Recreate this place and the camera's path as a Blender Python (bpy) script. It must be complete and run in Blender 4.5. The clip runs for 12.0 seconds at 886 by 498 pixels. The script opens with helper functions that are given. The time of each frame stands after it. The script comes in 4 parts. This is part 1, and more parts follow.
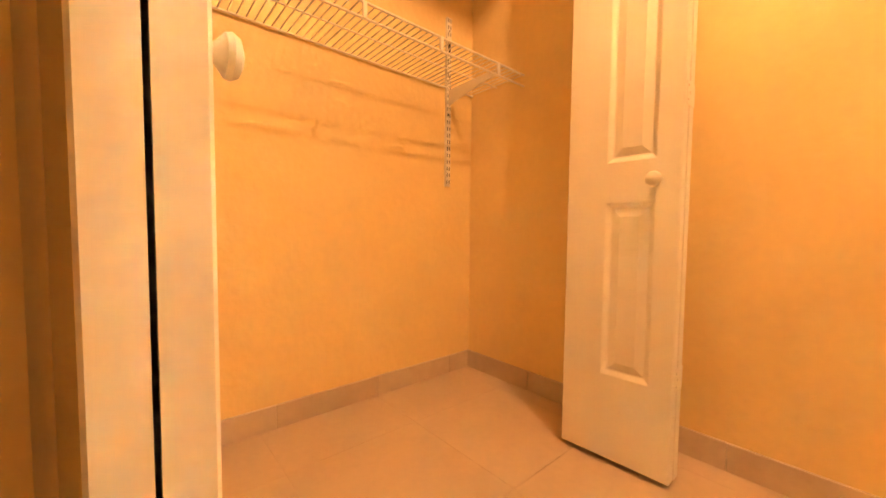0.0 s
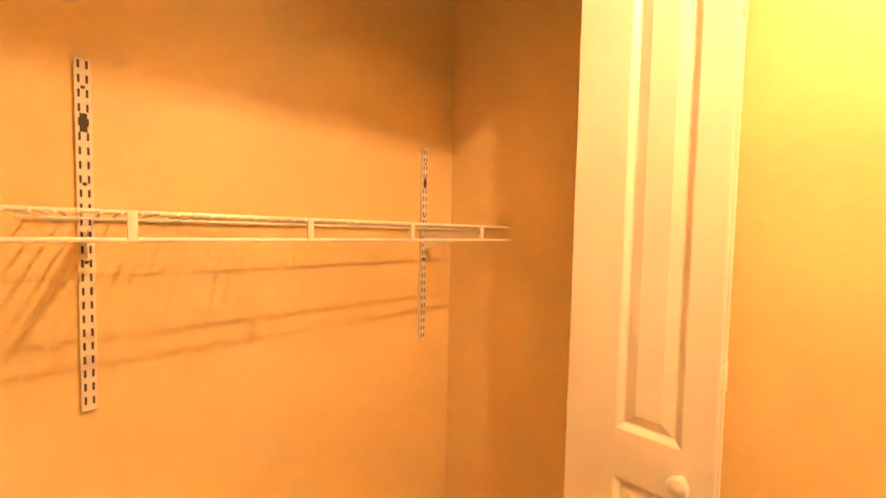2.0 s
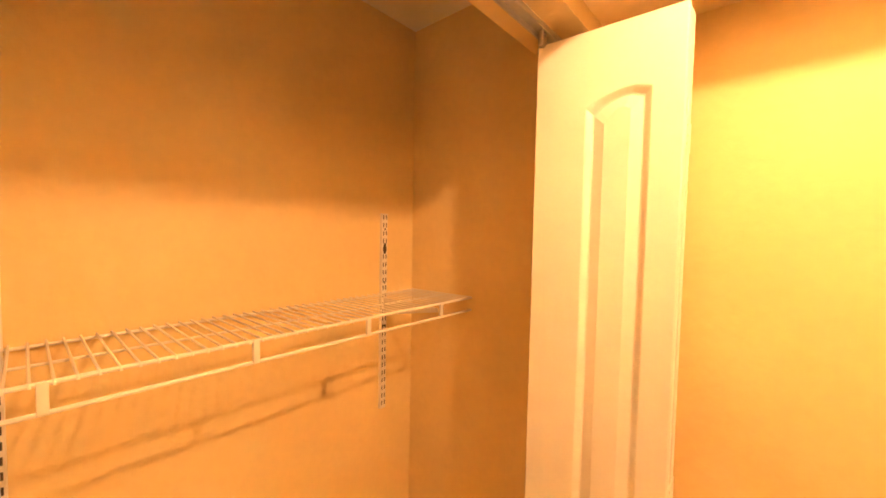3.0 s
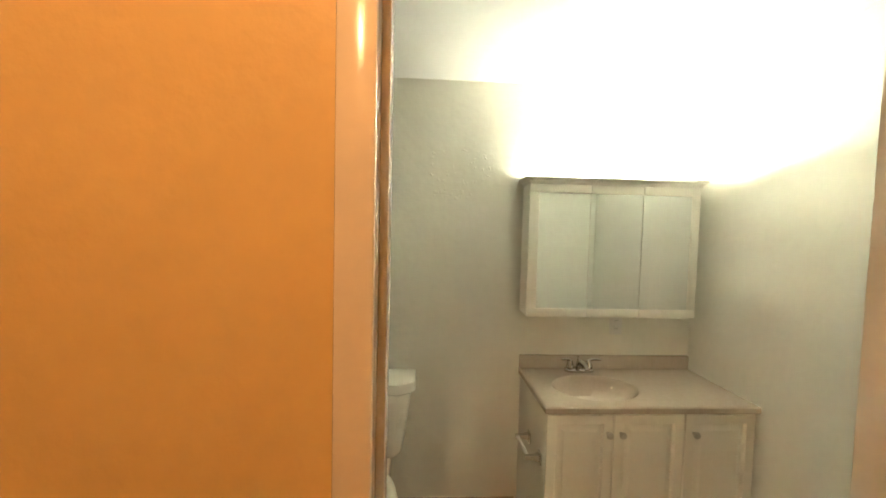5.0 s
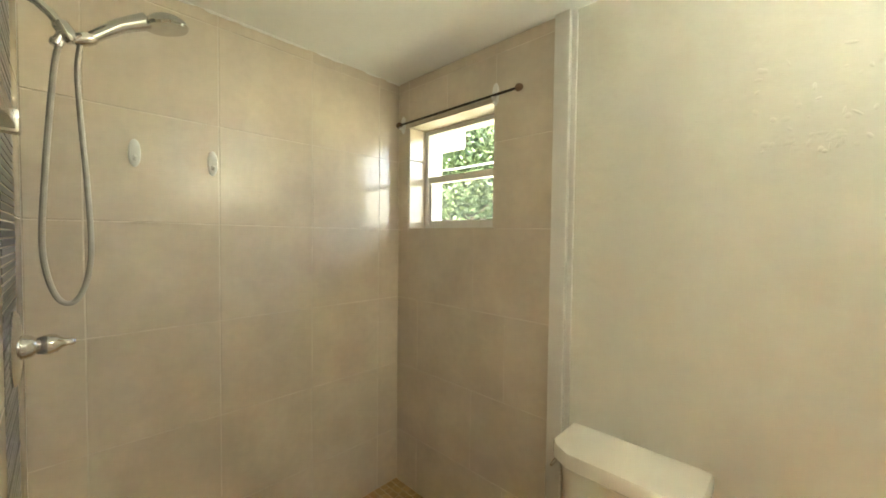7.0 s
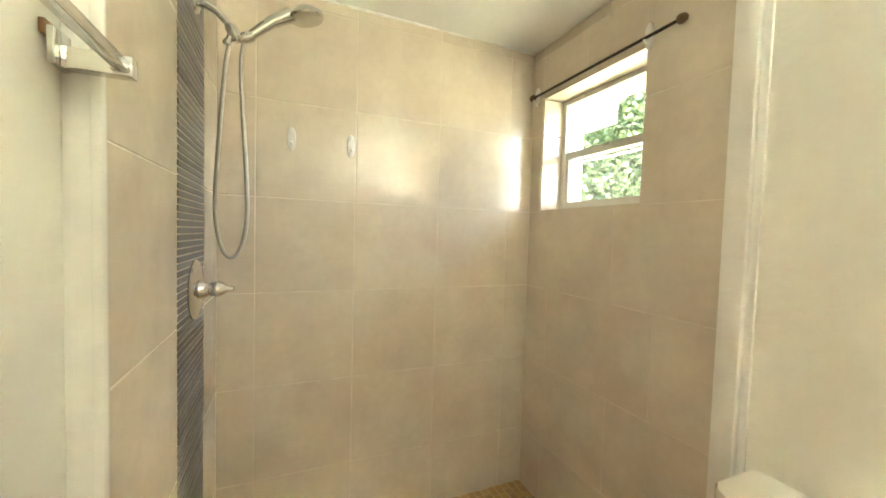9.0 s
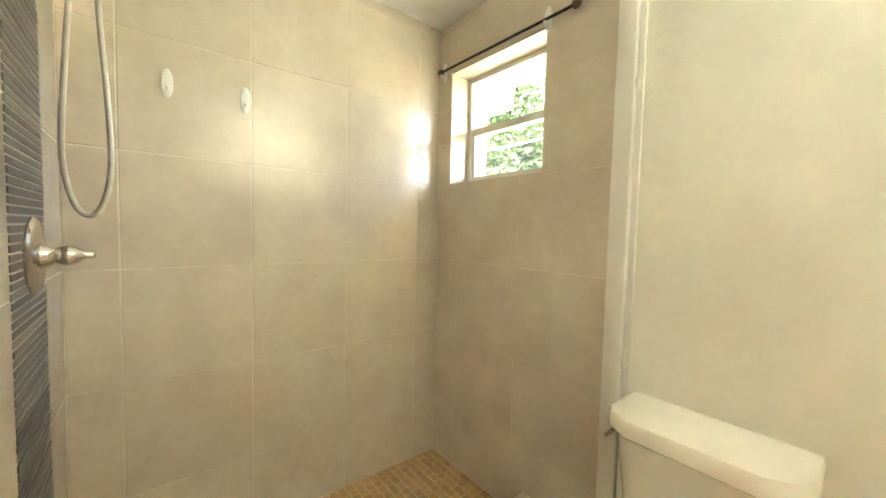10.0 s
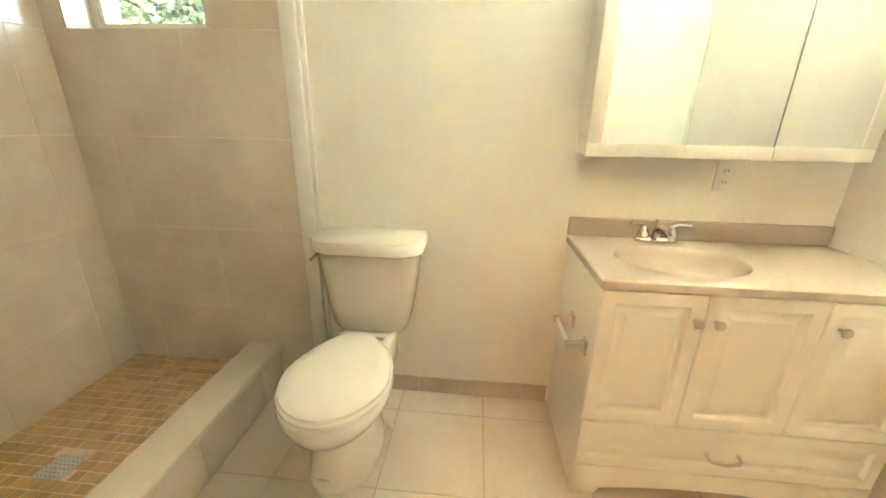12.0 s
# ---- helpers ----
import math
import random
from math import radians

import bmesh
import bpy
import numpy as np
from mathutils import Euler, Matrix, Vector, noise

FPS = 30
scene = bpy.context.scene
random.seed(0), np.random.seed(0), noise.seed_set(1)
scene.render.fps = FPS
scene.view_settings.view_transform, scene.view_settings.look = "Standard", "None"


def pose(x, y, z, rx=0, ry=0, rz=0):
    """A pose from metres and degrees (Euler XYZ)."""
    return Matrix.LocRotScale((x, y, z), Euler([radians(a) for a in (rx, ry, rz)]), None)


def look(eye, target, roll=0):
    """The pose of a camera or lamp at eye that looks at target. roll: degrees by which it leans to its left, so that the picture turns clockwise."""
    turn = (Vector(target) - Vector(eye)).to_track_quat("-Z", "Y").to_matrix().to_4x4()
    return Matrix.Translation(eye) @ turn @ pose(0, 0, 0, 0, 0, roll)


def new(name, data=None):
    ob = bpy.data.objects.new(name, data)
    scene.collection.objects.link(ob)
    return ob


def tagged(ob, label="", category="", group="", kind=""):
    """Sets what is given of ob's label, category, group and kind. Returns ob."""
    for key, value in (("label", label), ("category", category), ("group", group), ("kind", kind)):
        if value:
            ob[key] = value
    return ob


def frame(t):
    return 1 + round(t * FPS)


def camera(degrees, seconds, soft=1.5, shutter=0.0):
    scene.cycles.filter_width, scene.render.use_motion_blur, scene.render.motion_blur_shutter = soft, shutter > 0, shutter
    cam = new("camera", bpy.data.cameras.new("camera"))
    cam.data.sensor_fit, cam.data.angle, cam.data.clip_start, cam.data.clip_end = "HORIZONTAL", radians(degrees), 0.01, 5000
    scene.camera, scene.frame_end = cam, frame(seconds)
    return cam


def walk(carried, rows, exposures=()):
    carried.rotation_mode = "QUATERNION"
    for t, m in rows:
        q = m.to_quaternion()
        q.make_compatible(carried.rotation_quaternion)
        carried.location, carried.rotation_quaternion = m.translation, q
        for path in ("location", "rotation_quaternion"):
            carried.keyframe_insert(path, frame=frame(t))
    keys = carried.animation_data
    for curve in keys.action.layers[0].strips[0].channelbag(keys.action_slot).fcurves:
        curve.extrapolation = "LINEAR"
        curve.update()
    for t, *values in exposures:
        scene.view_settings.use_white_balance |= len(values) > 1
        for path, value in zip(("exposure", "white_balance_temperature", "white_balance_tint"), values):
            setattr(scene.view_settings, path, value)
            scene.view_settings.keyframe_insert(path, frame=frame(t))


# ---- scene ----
cam = camera(100.6, 12.0, soft=1.7)

PATH = [
    (0, (-0.158, -1.124, 0.693), (-1.67, 0.181, 0.589), 0.6),
    (0.5, (-0.283, -0.988, 0.825), (-1.838, 0.266, 0.73), 0.8),
    (1, (-0.34, -0.959, 0.989), (-1.91, 0.276, 0.896), 0.9),
    (1.5, (-0.348, -0.93, 1.169), (-1.896, 0.332, 1.079), 1.0),
    (2, (-0.344, -0.934, 1.336), (-1.788, 0.446, 1.245), 1.2),
    (2.5, (-0.37, -0.919, 1.479), (-1.772, 0.504, 1.38), 1.2),
    (3, (-0.349, -0.897, 1.598), (-1.666, 0.605, 1.505), 1.1),
    (3.5, (-0.233, -0.871, 1.656), (-1.338, 0.795, 1.577), 1.2),
    (3.7, (-0.18, -0.844, 1.658), (-1.146, 0.905, 1.584), 1.5),
    (5.3, (0.21, -0.048, 1.556), (0.381, 1.943, 1.465), 1.3),
    (5.5, (0.258, 0.039, 1.549), (0.265, 2.037, 1.464), 0.8),
    (6, (0.29, 0.221, 1.525), (-0.172, 2.165, 1.444), 0.6),
    (6.2, (0.298, 0.279, 1.53), (-0.379, 2.16, 1.45), 0.5),
    (6.5, (0.291, 0.361, 1.515), (-0.67, 2.114, 1.452), 0.6),
    (7, (0.261, 0.428, 1.516), (-1.126, 1.867, 1.451), 0.7),
    (7.5, (0.267, 0.498, 1.517), (-1.475, 1.478, 1.441), 0.7),
    (7.7, (0.237, 0.516, 1.523), (-1.587, 1.333, 1.443), 0.8),
    (9.3, (0.232, 0.603, 1.396), (-1.61, 1.379, 1.312), 1.7),
    (9.5, (0.215, 0.585, 1.375), (-1.563, 1.499, 1.298), 1.2),
    (10, (0.181, 0.547, 1.326), (-1.374, 1.8, 1.218), 1.4),
    (10.5, (0.159, 0.464, 1.262), (-1.022, 2.046, 0.94), 1.3),
    (10.8, (0.151, 0.41, 1.255), (-0.812, 2.097, 0.781), 1.6),
    (11, (0.137, 0.339, 1.228), (-0.669, 2.086, 0.68), 1.5),
    (11.5, (0.201, 0.294, 1.245), (-0.319, 2.116, 0.605), 1.4),
    (12, (0.299, 0.307, 1.237), (0.132, 2.194, 0.597), 1.1),
]
EXPOSURES = [
    (0.0, 5.36), (0.5, 5.46), (1.5, 5.48), (2.5, 5.3), (3.7, 5.1), (5.3, 3.12), (5.7, 3.25), (6.5, 3.5), (7.0, 3.85), (7.5, 4.17), (9.5, 4.43), (12.0, 4.6),
]
walk(cam, [(t, look(eye, target, roll)) for t, eye, target, roll in PATH], EXPOSURES)

# ---- world and light ----
world = bpy.data.worlds.new("world")
scene.world = world
world.use_nodes = True
wn = world.node_tree
sky = wn.nodes.new("ShaderNodeTexSky")
sky.sky_type = "NISHITA"
sky.sun_disc = False
sky.sun_elevation = radians(52)
sky.dust_density, sky.ozone_density = 3.5, 0.6
sky.sun_rotation = radians(97)
wn.links.new(sky.outputs[0], wn.nodes["Background"].inputs[0])
wn.nodes["Background"].inputs[1].default_value = 0.15

sun_data = bpy.data.lights.new("sun", "SUN")
sun_data.energy, sun_data.angle, sun_data.color = 5.0, radians(0.6), (1.0, 0.95, 0.87)
sun = new("sun", sun_data)
sun.matrix_world = look((9, -1.1, 11.6), (0, 0, 0))

bulb_data = bpy.data.lights.new("hall_bulb", "POINT")
bulb_data.energy, bulb_data.shadow_soft_size, bulb_data.color = 1.75, 0.028, (1.0, 0.53, 0.24)
bulb = new("hall_bulb", bulb_data)
bulb.location = (-0.01, -0.48, 2.385)


# ---- materials ----
def mat(name, color, rough=0.5, metal=0.0, vary=0.06, scale=6.0, grain=60.0, bump=0.05, dist=0.002, spec=0.5,
        coat=0.0, tint=None, random_piece=0.0):
    """Principled surface with a broad mottle, a fine grain in the relief, and gloss that wanders a little."""
    m = bpy.data.materials.new(name)
    m.use_nodes = True
    nt = m.node_tree
    b = nt.nodes["Principled BSDF"]
    b.inputs["Metallic"].default_value = metal
    b.inputs["Specular IOR Level"].default_value = spec
    b.inputs["Coat Weight"].default_value = coat
    co = nt.nodes.new("ShaderNodeTexCoord")
    geo = nt.nodes.new("ShaderNodeNewGeometry")
    n1 = nt.nodes.new("ShaderNodeTexNoise")
    n1.inputs["Scale"].default_value, n1.inputs["Detail"].default_value = scale, 6
    nt.links.new(geo.outputs["Position"], n1.inputs["Vector"])
    n2 = nt.nodes.new("ShaderNodeTexNoise")
    n2.inputs["Scale"].default_value, n2.inputs["Detail"].default_value = grain, 5
    nt.links.new(geo.outputs["Position"], n2.inputs["Vector"])
    ramp = nt.nodes.new("ShaderNodeValToRGB")
    other = tint or tuple(c * (1 - 3 * vary) for c in color)
    ramp.color_ramp.elements[0].position, ramp.color_ramp.elements[1].position = 0.32, 0.62
    ramp.color_ramp.elements[0].color = (*[c + (o - c) * (1.0 if tint else 0.8) for c, o in zip(color, other)], 1)
    ramp.color_ramp.elements[1].color = (*color, 1)
    nt.links.new(n1.outputs["Fac"], ramp.inputs["Fac"])
    out = ramp.outputs["Color"]
    fine = nt.nodes.new("ShaderNodeMix")
    fine.data_type, fine.blend_type = "RGBA", "MULTIPLY"
    fine.inputs[0].default_value = min(1.0, vary * 3)
    nt.links.new(out, fine.inputs[6])
    nt.links.new(n2.outputs["Fac"], fine.inputs[7])
    bright = nt.nodes.new("ShaderNodeMix")
    bright.data_type, bright.blend_type = "RGBA", "MULTIPLY"
    bright.inputs[0].default_value = 1.0
    bright.inputs[7].default_value = (1 + vary * 1.4,) * 3 + (1,)
    nt.links.new(fine.outputs[2], bright.inputs[6])
    out = bright.outputs[2]
    if random_piece:
        info = nt.nodes.new("ShaderNodeObjectInfo")
        mr = nt.nodes.new("ShaderNodeMapRange")
        mr.inputs[3].default_value, mr.inputs[4].default_value = 1 - random_piece, 1 + random_piece * 0.5
        nt.links.new(info.outputs["Random"], mr.inputs[0])
        mul = nt.nodes.new("ShaderNodeMix")
        mul.data_type, mul.blend_type = "RGBA", "MULTIPLY"
        mul.inputs[0].default_value = 1.0
        nt.links.new(out, mul.inputs[6])
        nt.links.new(mr.outputs[0], mul.inputs[7])
        out = mul.outputs[2]
    nt.links.new(out, b.inputs["Base Color"])
    r = nt.nodes.new("ShaderNodeMapRange")
    r.inputs[3].default_value, r.inputs[4].default_value = max(0.03, rough - 0.08), min(1, rough + 0.08)
    nt.links.new(n1.outputs["Fac"], r.inputs[0])
    nt.links.new(r.outputs[0], b.inputs["Roughness"])
    if bump:
        bp = nt.nodes.new("ShaderNodeBump")
        bp.inputs["Strength"].default_value, bp.inputs["Distance"].default_value = bump, dist
        nt.links.new(n2.outputs["Fac"], bp.inputs["Height"])
        nt.links.new(bp.outputs[0], b.inputs["Normal"])
    return m


def emitter(name, color, strength):
    m = bpy.data.materials.new(name)
    m.use_nodes = True
    b = m.node_tree.nodes["Principled BSDF"]
    b.inputs["Base Color"].default_value = (*color, 1)
    b.inputs["Emission Color"].default_value = (*color, 1)
    b.inputs["Emission Strength"].default_value = strength
    return m


M = {}
M["orange_wall"] = mat("orange wall paint", (0.825, 0.642, 0.315), 0.5, vary=0.03, scale=2.5, grain=38, bump=0.35, dist=0.004)
M["bath_wall"] = mat("cream wall paint", (0.86, 0.84, 0.745), 0.43, vary=0.02, scale=2.0, grain=26, bump=0.36, dist=0.006)
M["ceiling"] = mat("ceiling paint", (0.86, 0.85, 0.80), 0.6, vary=0.02, scale=2.0, grain=40, bump=0.3, dist=0.003)
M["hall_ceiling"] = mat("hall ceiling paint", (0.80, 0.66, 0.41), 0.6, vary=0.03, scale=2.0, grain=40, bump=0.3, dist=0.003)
M["white_paint"] = mat("white gloss paint", (0.80, 0.78, 0.72), 0.18, vary=0.02, scale=5, grain=90, bump=0.04)
M["door_paint"] = mat("white door paint", (0.82, 0.80, 0.74), 0.38, vary=0.02, scale=5, grain=120, bump=0.05)
M["wall_tile"] = mat("beige wall tile", (0.685, 0.60, 0.475), 0.185, vary=0.04, scale=5.5, grain=30, bump=0.03, dist=0.003,
                     tint=(0.62, 0.53, 0.42), random_piece=0.04, spec=0.8)
M["grout"] = mat("pale grout", (0.73, 0.655, 0.54), 0.8, vary=0.08, scale=9, grain=150, bump=0.2)
M["floor_tile"] = mat("pale floor tile", (0.68, 0.60, 0.49), 0.37, vary=0.04, scale=4.0, grain=40, bump=0.04,
                      tint=(0.61, 0.53, 0.42), random_piece=0.05)
M["hall_tile"] = mat("beige hall tile", (0.55, 0.45, 0.35), 0.4, vary=0.04, scale=4.0, grain=40, bump=0.06,
                     tint=(0.50, 0.41, 0.315), random_piece=0.02)
M["base_tile"] = mat("beige skirting tile", (0.60, 0.50, 0.405), 0.38, vary=0.05, scale=7.0, grain=40, bump=0.05,
                     tint=(0.52, 0.42, 0.34), random_piece=0.06)
M["hall_grout"] = mat("hall grout", (0.53, 0.43, 0.33), 0.8, vary=0.06, scale=9, grain=150, bump=0.1)
M["grout_dark"] = mat("floor grout", (0.54, 0.465, 0.37), 0.9, vary=0.1, scale=9, grain=150, bump=0.2)
M["shower_mosaic"] = mat("ochre stone mosaic", (0.50, 0.305, 0.12), 0.4, vary=0.1, scale=22, grain=120, bump=0.2,
                         tint=(0.42, 0.255, 0.10), random_piece=0.2)
M["mosaic_grout"] = mat("mosaic grout", (0.70, 0.545, 0.38), 0.85, vary=0.1, scale=12, grain=120, bump=0.2)
M["slate"] = mat("grey slate stick", (0.165, 0.15, 0.14), 0.4, vary=0.1, scale=40, grain=160, bump=0.2, random_piece=0.35)
M["curb"] = mat("curb stone", (0.62, 0.54, 0.40), 0.37, vary=0.015, scale=3, grain=60, bump=0.05)
M["porcelain"] = mat("white porcelain", (0.84, 0.81, 0.72), 0.07, vary=0.01, scale=3, grain=20, bump=0.0, coat=0.4)
M["seat_plastic"] = mat("white seat plastic", (0.84, 0.80, 0.70), 0.18, vary=0.01, scale=3, grain=20, bump=0.0)
M["counter"] = mat("beige cultured marble", (0.52, 0.445, 0.365), 0.18, vary=0.035, scale=60, grain=500, bump=0.02,
                   tint=(0.50, 0.425, 0.345))
M["cabinet_white"] = mat("white thermofoil", (0.82, 0.79, 0.70), 0.37, vary=0.02, scale=3, grain=60, bump=0.02)
M["chrome"] = mat("chrome", (0.72, 0.71, 0.69), 0.12, 1.0, vary=0.03, scale=20, grain=60, bump=0.0)
M["steel_hose"] = mat("brushed steel hose", (0.42, 0.39, 0.35), 0.32, 1.0, vary=0.05, scale=20, grain=300, bump=0.3)
M["nickel"] = mat("brushed nickel", (0.60, 0.56, 0.50), 0.42, 0.75, vary=0.05, scale=20, grain=200, bump=0.05)
M["drain_metal"] = mat("grey drain metal", (0.50, 0.50, 0.47), 0.45, 0.4, vary=0.08, scale=20, grain=100, bump=0.1)
M["wire"] = mat("white vinyl wire", (0.80, 0.76, 0.68), 0.35, vary=0.02, scale=8, grain=60, bump=0.0)
M["dark_slot"] = mat("dark slot", (0.05, 0.04, 0.035), 0.6, vary=0.05, bump=0.0)
M["dark_steel"] = mat("dark steel", (0.10, 0.09, 0.08), 0.4, 0.8, vary=0.05, bump=0.0)
M["track_metal"] = mat("grey track metal", (0.62, 0.62, 0.60), 0.45, 0.6, vary=0.05, scale=20, grain=100, bump=0.05)
M["rod"] = mat("dark bronze rod", (0.03, 0.022, 0.016), 0.35, 0.7, vary=0.05, bump=0.0)
M["rod_end"] = mat("brown rod end", (0.13, 0.065, 0.03), 0.45, vary=0.05, bump=0.0)
M["wood_block"] = mat("wood plug", (0.30, 0.16, 0.06), 0.6, vary=0.1, scale=30, grain=120, bump=0.1)
M["hook_plastic"] = mat("white plastic", (0.82, 0.81, 0.77), 0.37, vary=0.01, bump=0.0)
M["window_vinyl"] = mat("white window frame", (0.72, 0.70, 0.64), 0.4, vary=0.03, scale=10, grain=80, bump=0.03)
M["exterior_white"] = mat("white stucco", (0.80, 0.80, 0.78), 0.8, vary=0.04, scale=4, grain=80, bump=0.2)
M["bark"] = mat("bark", (0.13, 0.09, 0.06), 0.9, vary=0.2, scale=12, grain=60, bump=0.5, dist=0.01)
M["leaf"] = mat("leaf", (0.11, 0.155, 0.06), 0.5, vary=0.1, scale=2.0, grain=20, bump=0.0, tint=(0.075, 0.12, 0.045))
# ground colour kept pale so that it bounces daylight up through the window
M["bounce_ground"] = mat("pale bounce ground", (0.38, 0.37, 0.24), 0.9, vary=0.15, scale=1.5, grain=30, bump=0.5, dist=0.02)
M["tube"] = emitter("vanity tube", (0.94, 0.95, 0.79), 35.0)
mirror = bpy.data.materials.new("mirror")
mirror.use_nodes = True
mb = mirror.node_tree.nodes["Principled BSDF"]
mb.inputs["Base Color"].default_value = (0.79, 0.82, 0.83, 1)
mb.inputs["Metallic"].default_value = 1.0
mb.inputs["Roughness"].default_value = 0.015
M["mirror"] = mirror
glass = bpy.data.materials.new("glass")
glass.use_nodes = True
gb = glass.node_tree.nodes["Principled BSDF"]
gb.inputs["Base Color"].default_value = (0.96, 0.98, 0.97, 1)
gb.inputs["Transmission Weight"].default_value = 1.0
gb.inputs["Roughness"].default_value = 0.0
gb.inputs["IOR"].default_value = 1.05
M["glass"] = glass
hazy = glass.copy()
hazy.name = "hazy glass"
hn = hazy.node_tree
ht = hn.nodes.new("ShaderNodeBsdfTranslucent")
ht.inputs[0].default_value = (0.8, 0.85, 0.8, 1)
hm = hn.nodes.new("ShaderNodeMixShader")
hm.inputs[0].default_value = 0.022
hn.links.new(hn.nodes["Principled BSDF"].outputs[0], hm.inputs[1])
hn.links.new(ht.outputs[0], hm.inputs[2])
hn.links.new(hm.outputs[0], hn.nodes["Material Output"].inputs[0])
M["hazy_glass"] = hazy


# ---- mesh helpers ----
def box(bm, x0, x1, y0, y1, z0, z1, bevel=0.0, seg=2):
    """A box between two corners, its edges rounded by bevel."""
    vs = [bm.verts.new(p) for p in ((x0, y0, z0), (x1, y0, z0), (x1, y1, z0), (x0, y1, z0),
                                    (x0, y0, z1), (x1, y0, z1), (x1, y1, z1), (x0, y1, z1))]
    fs = [bm.faces.new([vs[i] for i in f]) for f in ((0, 3, 2, 1), (4, 5, 6, 7), (0, 1, 5, 4), (1, 2, 6, 5), (2, 3, 7, 6), (3, 0, 4, 7))]
    if bevel:
        es = list({e for f in fs for e in f.edges})
        bmesh.ops.bevel(bm, geom=es, offset=bevel, segments=seg, profile=0.5, affect="EDGES")
    return bm


def boxes(*specs, bevel=0.0):
    bm = bmesh.new()
    for s in specs:
        box(bm, *s, bevel=bevel)
    return bm


def tube(bm, points, radius, sides=8, caps=True):
    """A round bar along points; radius is one number or one for each point."""
    pts = [Vector(p) for p in points]
    rad = radius if isinstance(radius, (list, tuple)) else [radius] * len(pts)
    rings, up = [], None
    for i, p in enumerate(pts):
        d = (pts[min(i + 1, len(pts) - 1)] - pts[max(i - 1, 0)]).normalized()
        if up is None:
            up = d.orthogonal().normalized()
        up = (up - d * up.dot(d)).normalized()
        side = d.cross(up)
        rings.append([bm.verts.new(p + rad[i] * (math.cos(a) * up + math.sin(a) * side)) for a in [2 * math.pi * k / sides for k in range(sides)]])
    for a, b in zip(rings, rings[1:]):
        for k in range(sides):
            bm.faces.new((a[k], a[(k + 1) % sides], b[(k + 1) % sides], b[k]))
    if caps:
        bm.faces.new(rings[0][::-1]), bm.faces.new(rings[-1])
    return bm


def glide(points, steps=6):
    """A smooth line through points."""
    p = [Vector(q) for q in points]
    p = [p[0]] + p + [p[-1]]
    out = []
    for a, b, c, d in zip(p, p[1:], p[2:], p[3:]):
        for k in range(steps):
            u = k / steps
            out.append(0.5 * (2 * b + (c - a) * u + (2 * a - 5 * b + 4 * c - d) * u * u + (3 * b - a - 3 * c + d) * u ** 3))
    return out + [p[-1]]


def loft(bm, rings, cap0=True, cap1=True):
    """A skin over closed rings of points, all with the same count."""
    vr = [[bm.verts.new(p) for p in r] for r in rings]
    n = len(vr[0])
    for a, b in zip(vr, vr[1:]):
        for k in range(n):
            bm.faces.new((a[k], a[(k + 1) % n], b[(k + 1) % n], b[k]))
    if cap0:
        bm.faces.new(vr[0][::-1])
    if cap1:
        bm.faces.new(vr[-1])
    return bm


def lathe(bm, profile, centre, axis=(0, 0, 1), sides=20):
    """A turned shape: profile is (radius, distance along axis)."""
    ax = Vector(axis).normalized()
    u = ax.orthogonal().normalized()
    v = ax.cross(u)
    c = Vector(centre)
    rings = [[c + ax * h + r * (math.cos(a) * u + math.sin(a) * v) for a in [2 * math.pi * k / sides for k in range(sides)]] for r, h in profile]
    return loft(bm, rings)


def smooth(ob, angle=35):
    me = ob.data
    lim = math.cos(radians(angle))
    bm = bmesh.new()
    bm.from_mesh(me)
    for f in bm.faces:
        f.smooth = True
    for e in bm.edges:
        if len(e.link_faces) == 2 and e.link_faces[0].normal.dot(e.link_faces[1].normal) < lim:
            e.smooth = False
    bm.to_mesh(me)
    bm.free()
    return ob


def mesh(name, bm, material):
    bmesh.ops.recalc_face_normals(bm, faces=bm.faces[:])
    me = bpy.data.meshes.new(name)
    bm.to_mesh(me)
    bm.free()
    me.materials.append(material)
    return me


def solid(name, bm, material, label="", category="", group="", kind="", soft=True):
    ob = new(name, mesh(name, bm, material))
    if soft:
        smooth(ob)
    return tagged(ob, label, category, group, kind)


def structure(name, bm, material, label, category):
    return solid(name, bm, material, label, category, kind="structure")


def thing(name, at, label, category, group=""):
    ob = new(name)
    ob.location = at
    ob.empty_display_size = 0.05
    return tagged(ob, label, category, group)


def part(name, bm, material, parent, label="", soft=True):
    """One mesh under a thing or a part, its points given in the world."""
    ob = new(name, mesh(name, bm, material))
    if soft:
        smooth(ob)
    ob.parent = parent
    if parent.parent is None:
        ob.matrix_parent_inverse = Matrix.Translation(parent.location).inverted()
    return tagged(ob, label)


def arc(c, r, a0, a1, n, u, v):
    c, u, v = Vector(c), Vector(u), Vector(v)
    return [c + r * (math.cos(radians(a)) * u + math.sin(radians(a)) * v) for a in [a0 + (a1 - a0) * k / n for k in range(n + 1)]]


# ---- large structure ----
BX0, BX1, BY1 = -1.397, 1.645, 1.785          # bathroom: shower wall, right wall, far wall
DW0, DW1 = 0.19, 0.30                         # wall between hall and bathroom
HEAD_Y, TILE_Y = 0.345, 1.775                 # tiled faces of the shower
BZ, CZ, HZ = 2.375, 2.42, 2.135               # ceilings: bathroom, closet, hall
CLX, CLS = -1.475, 0.20                       # closet: back wall, end wall
DX0, DX1, DZ = 0.079, 0.815, 1.985            # door opening

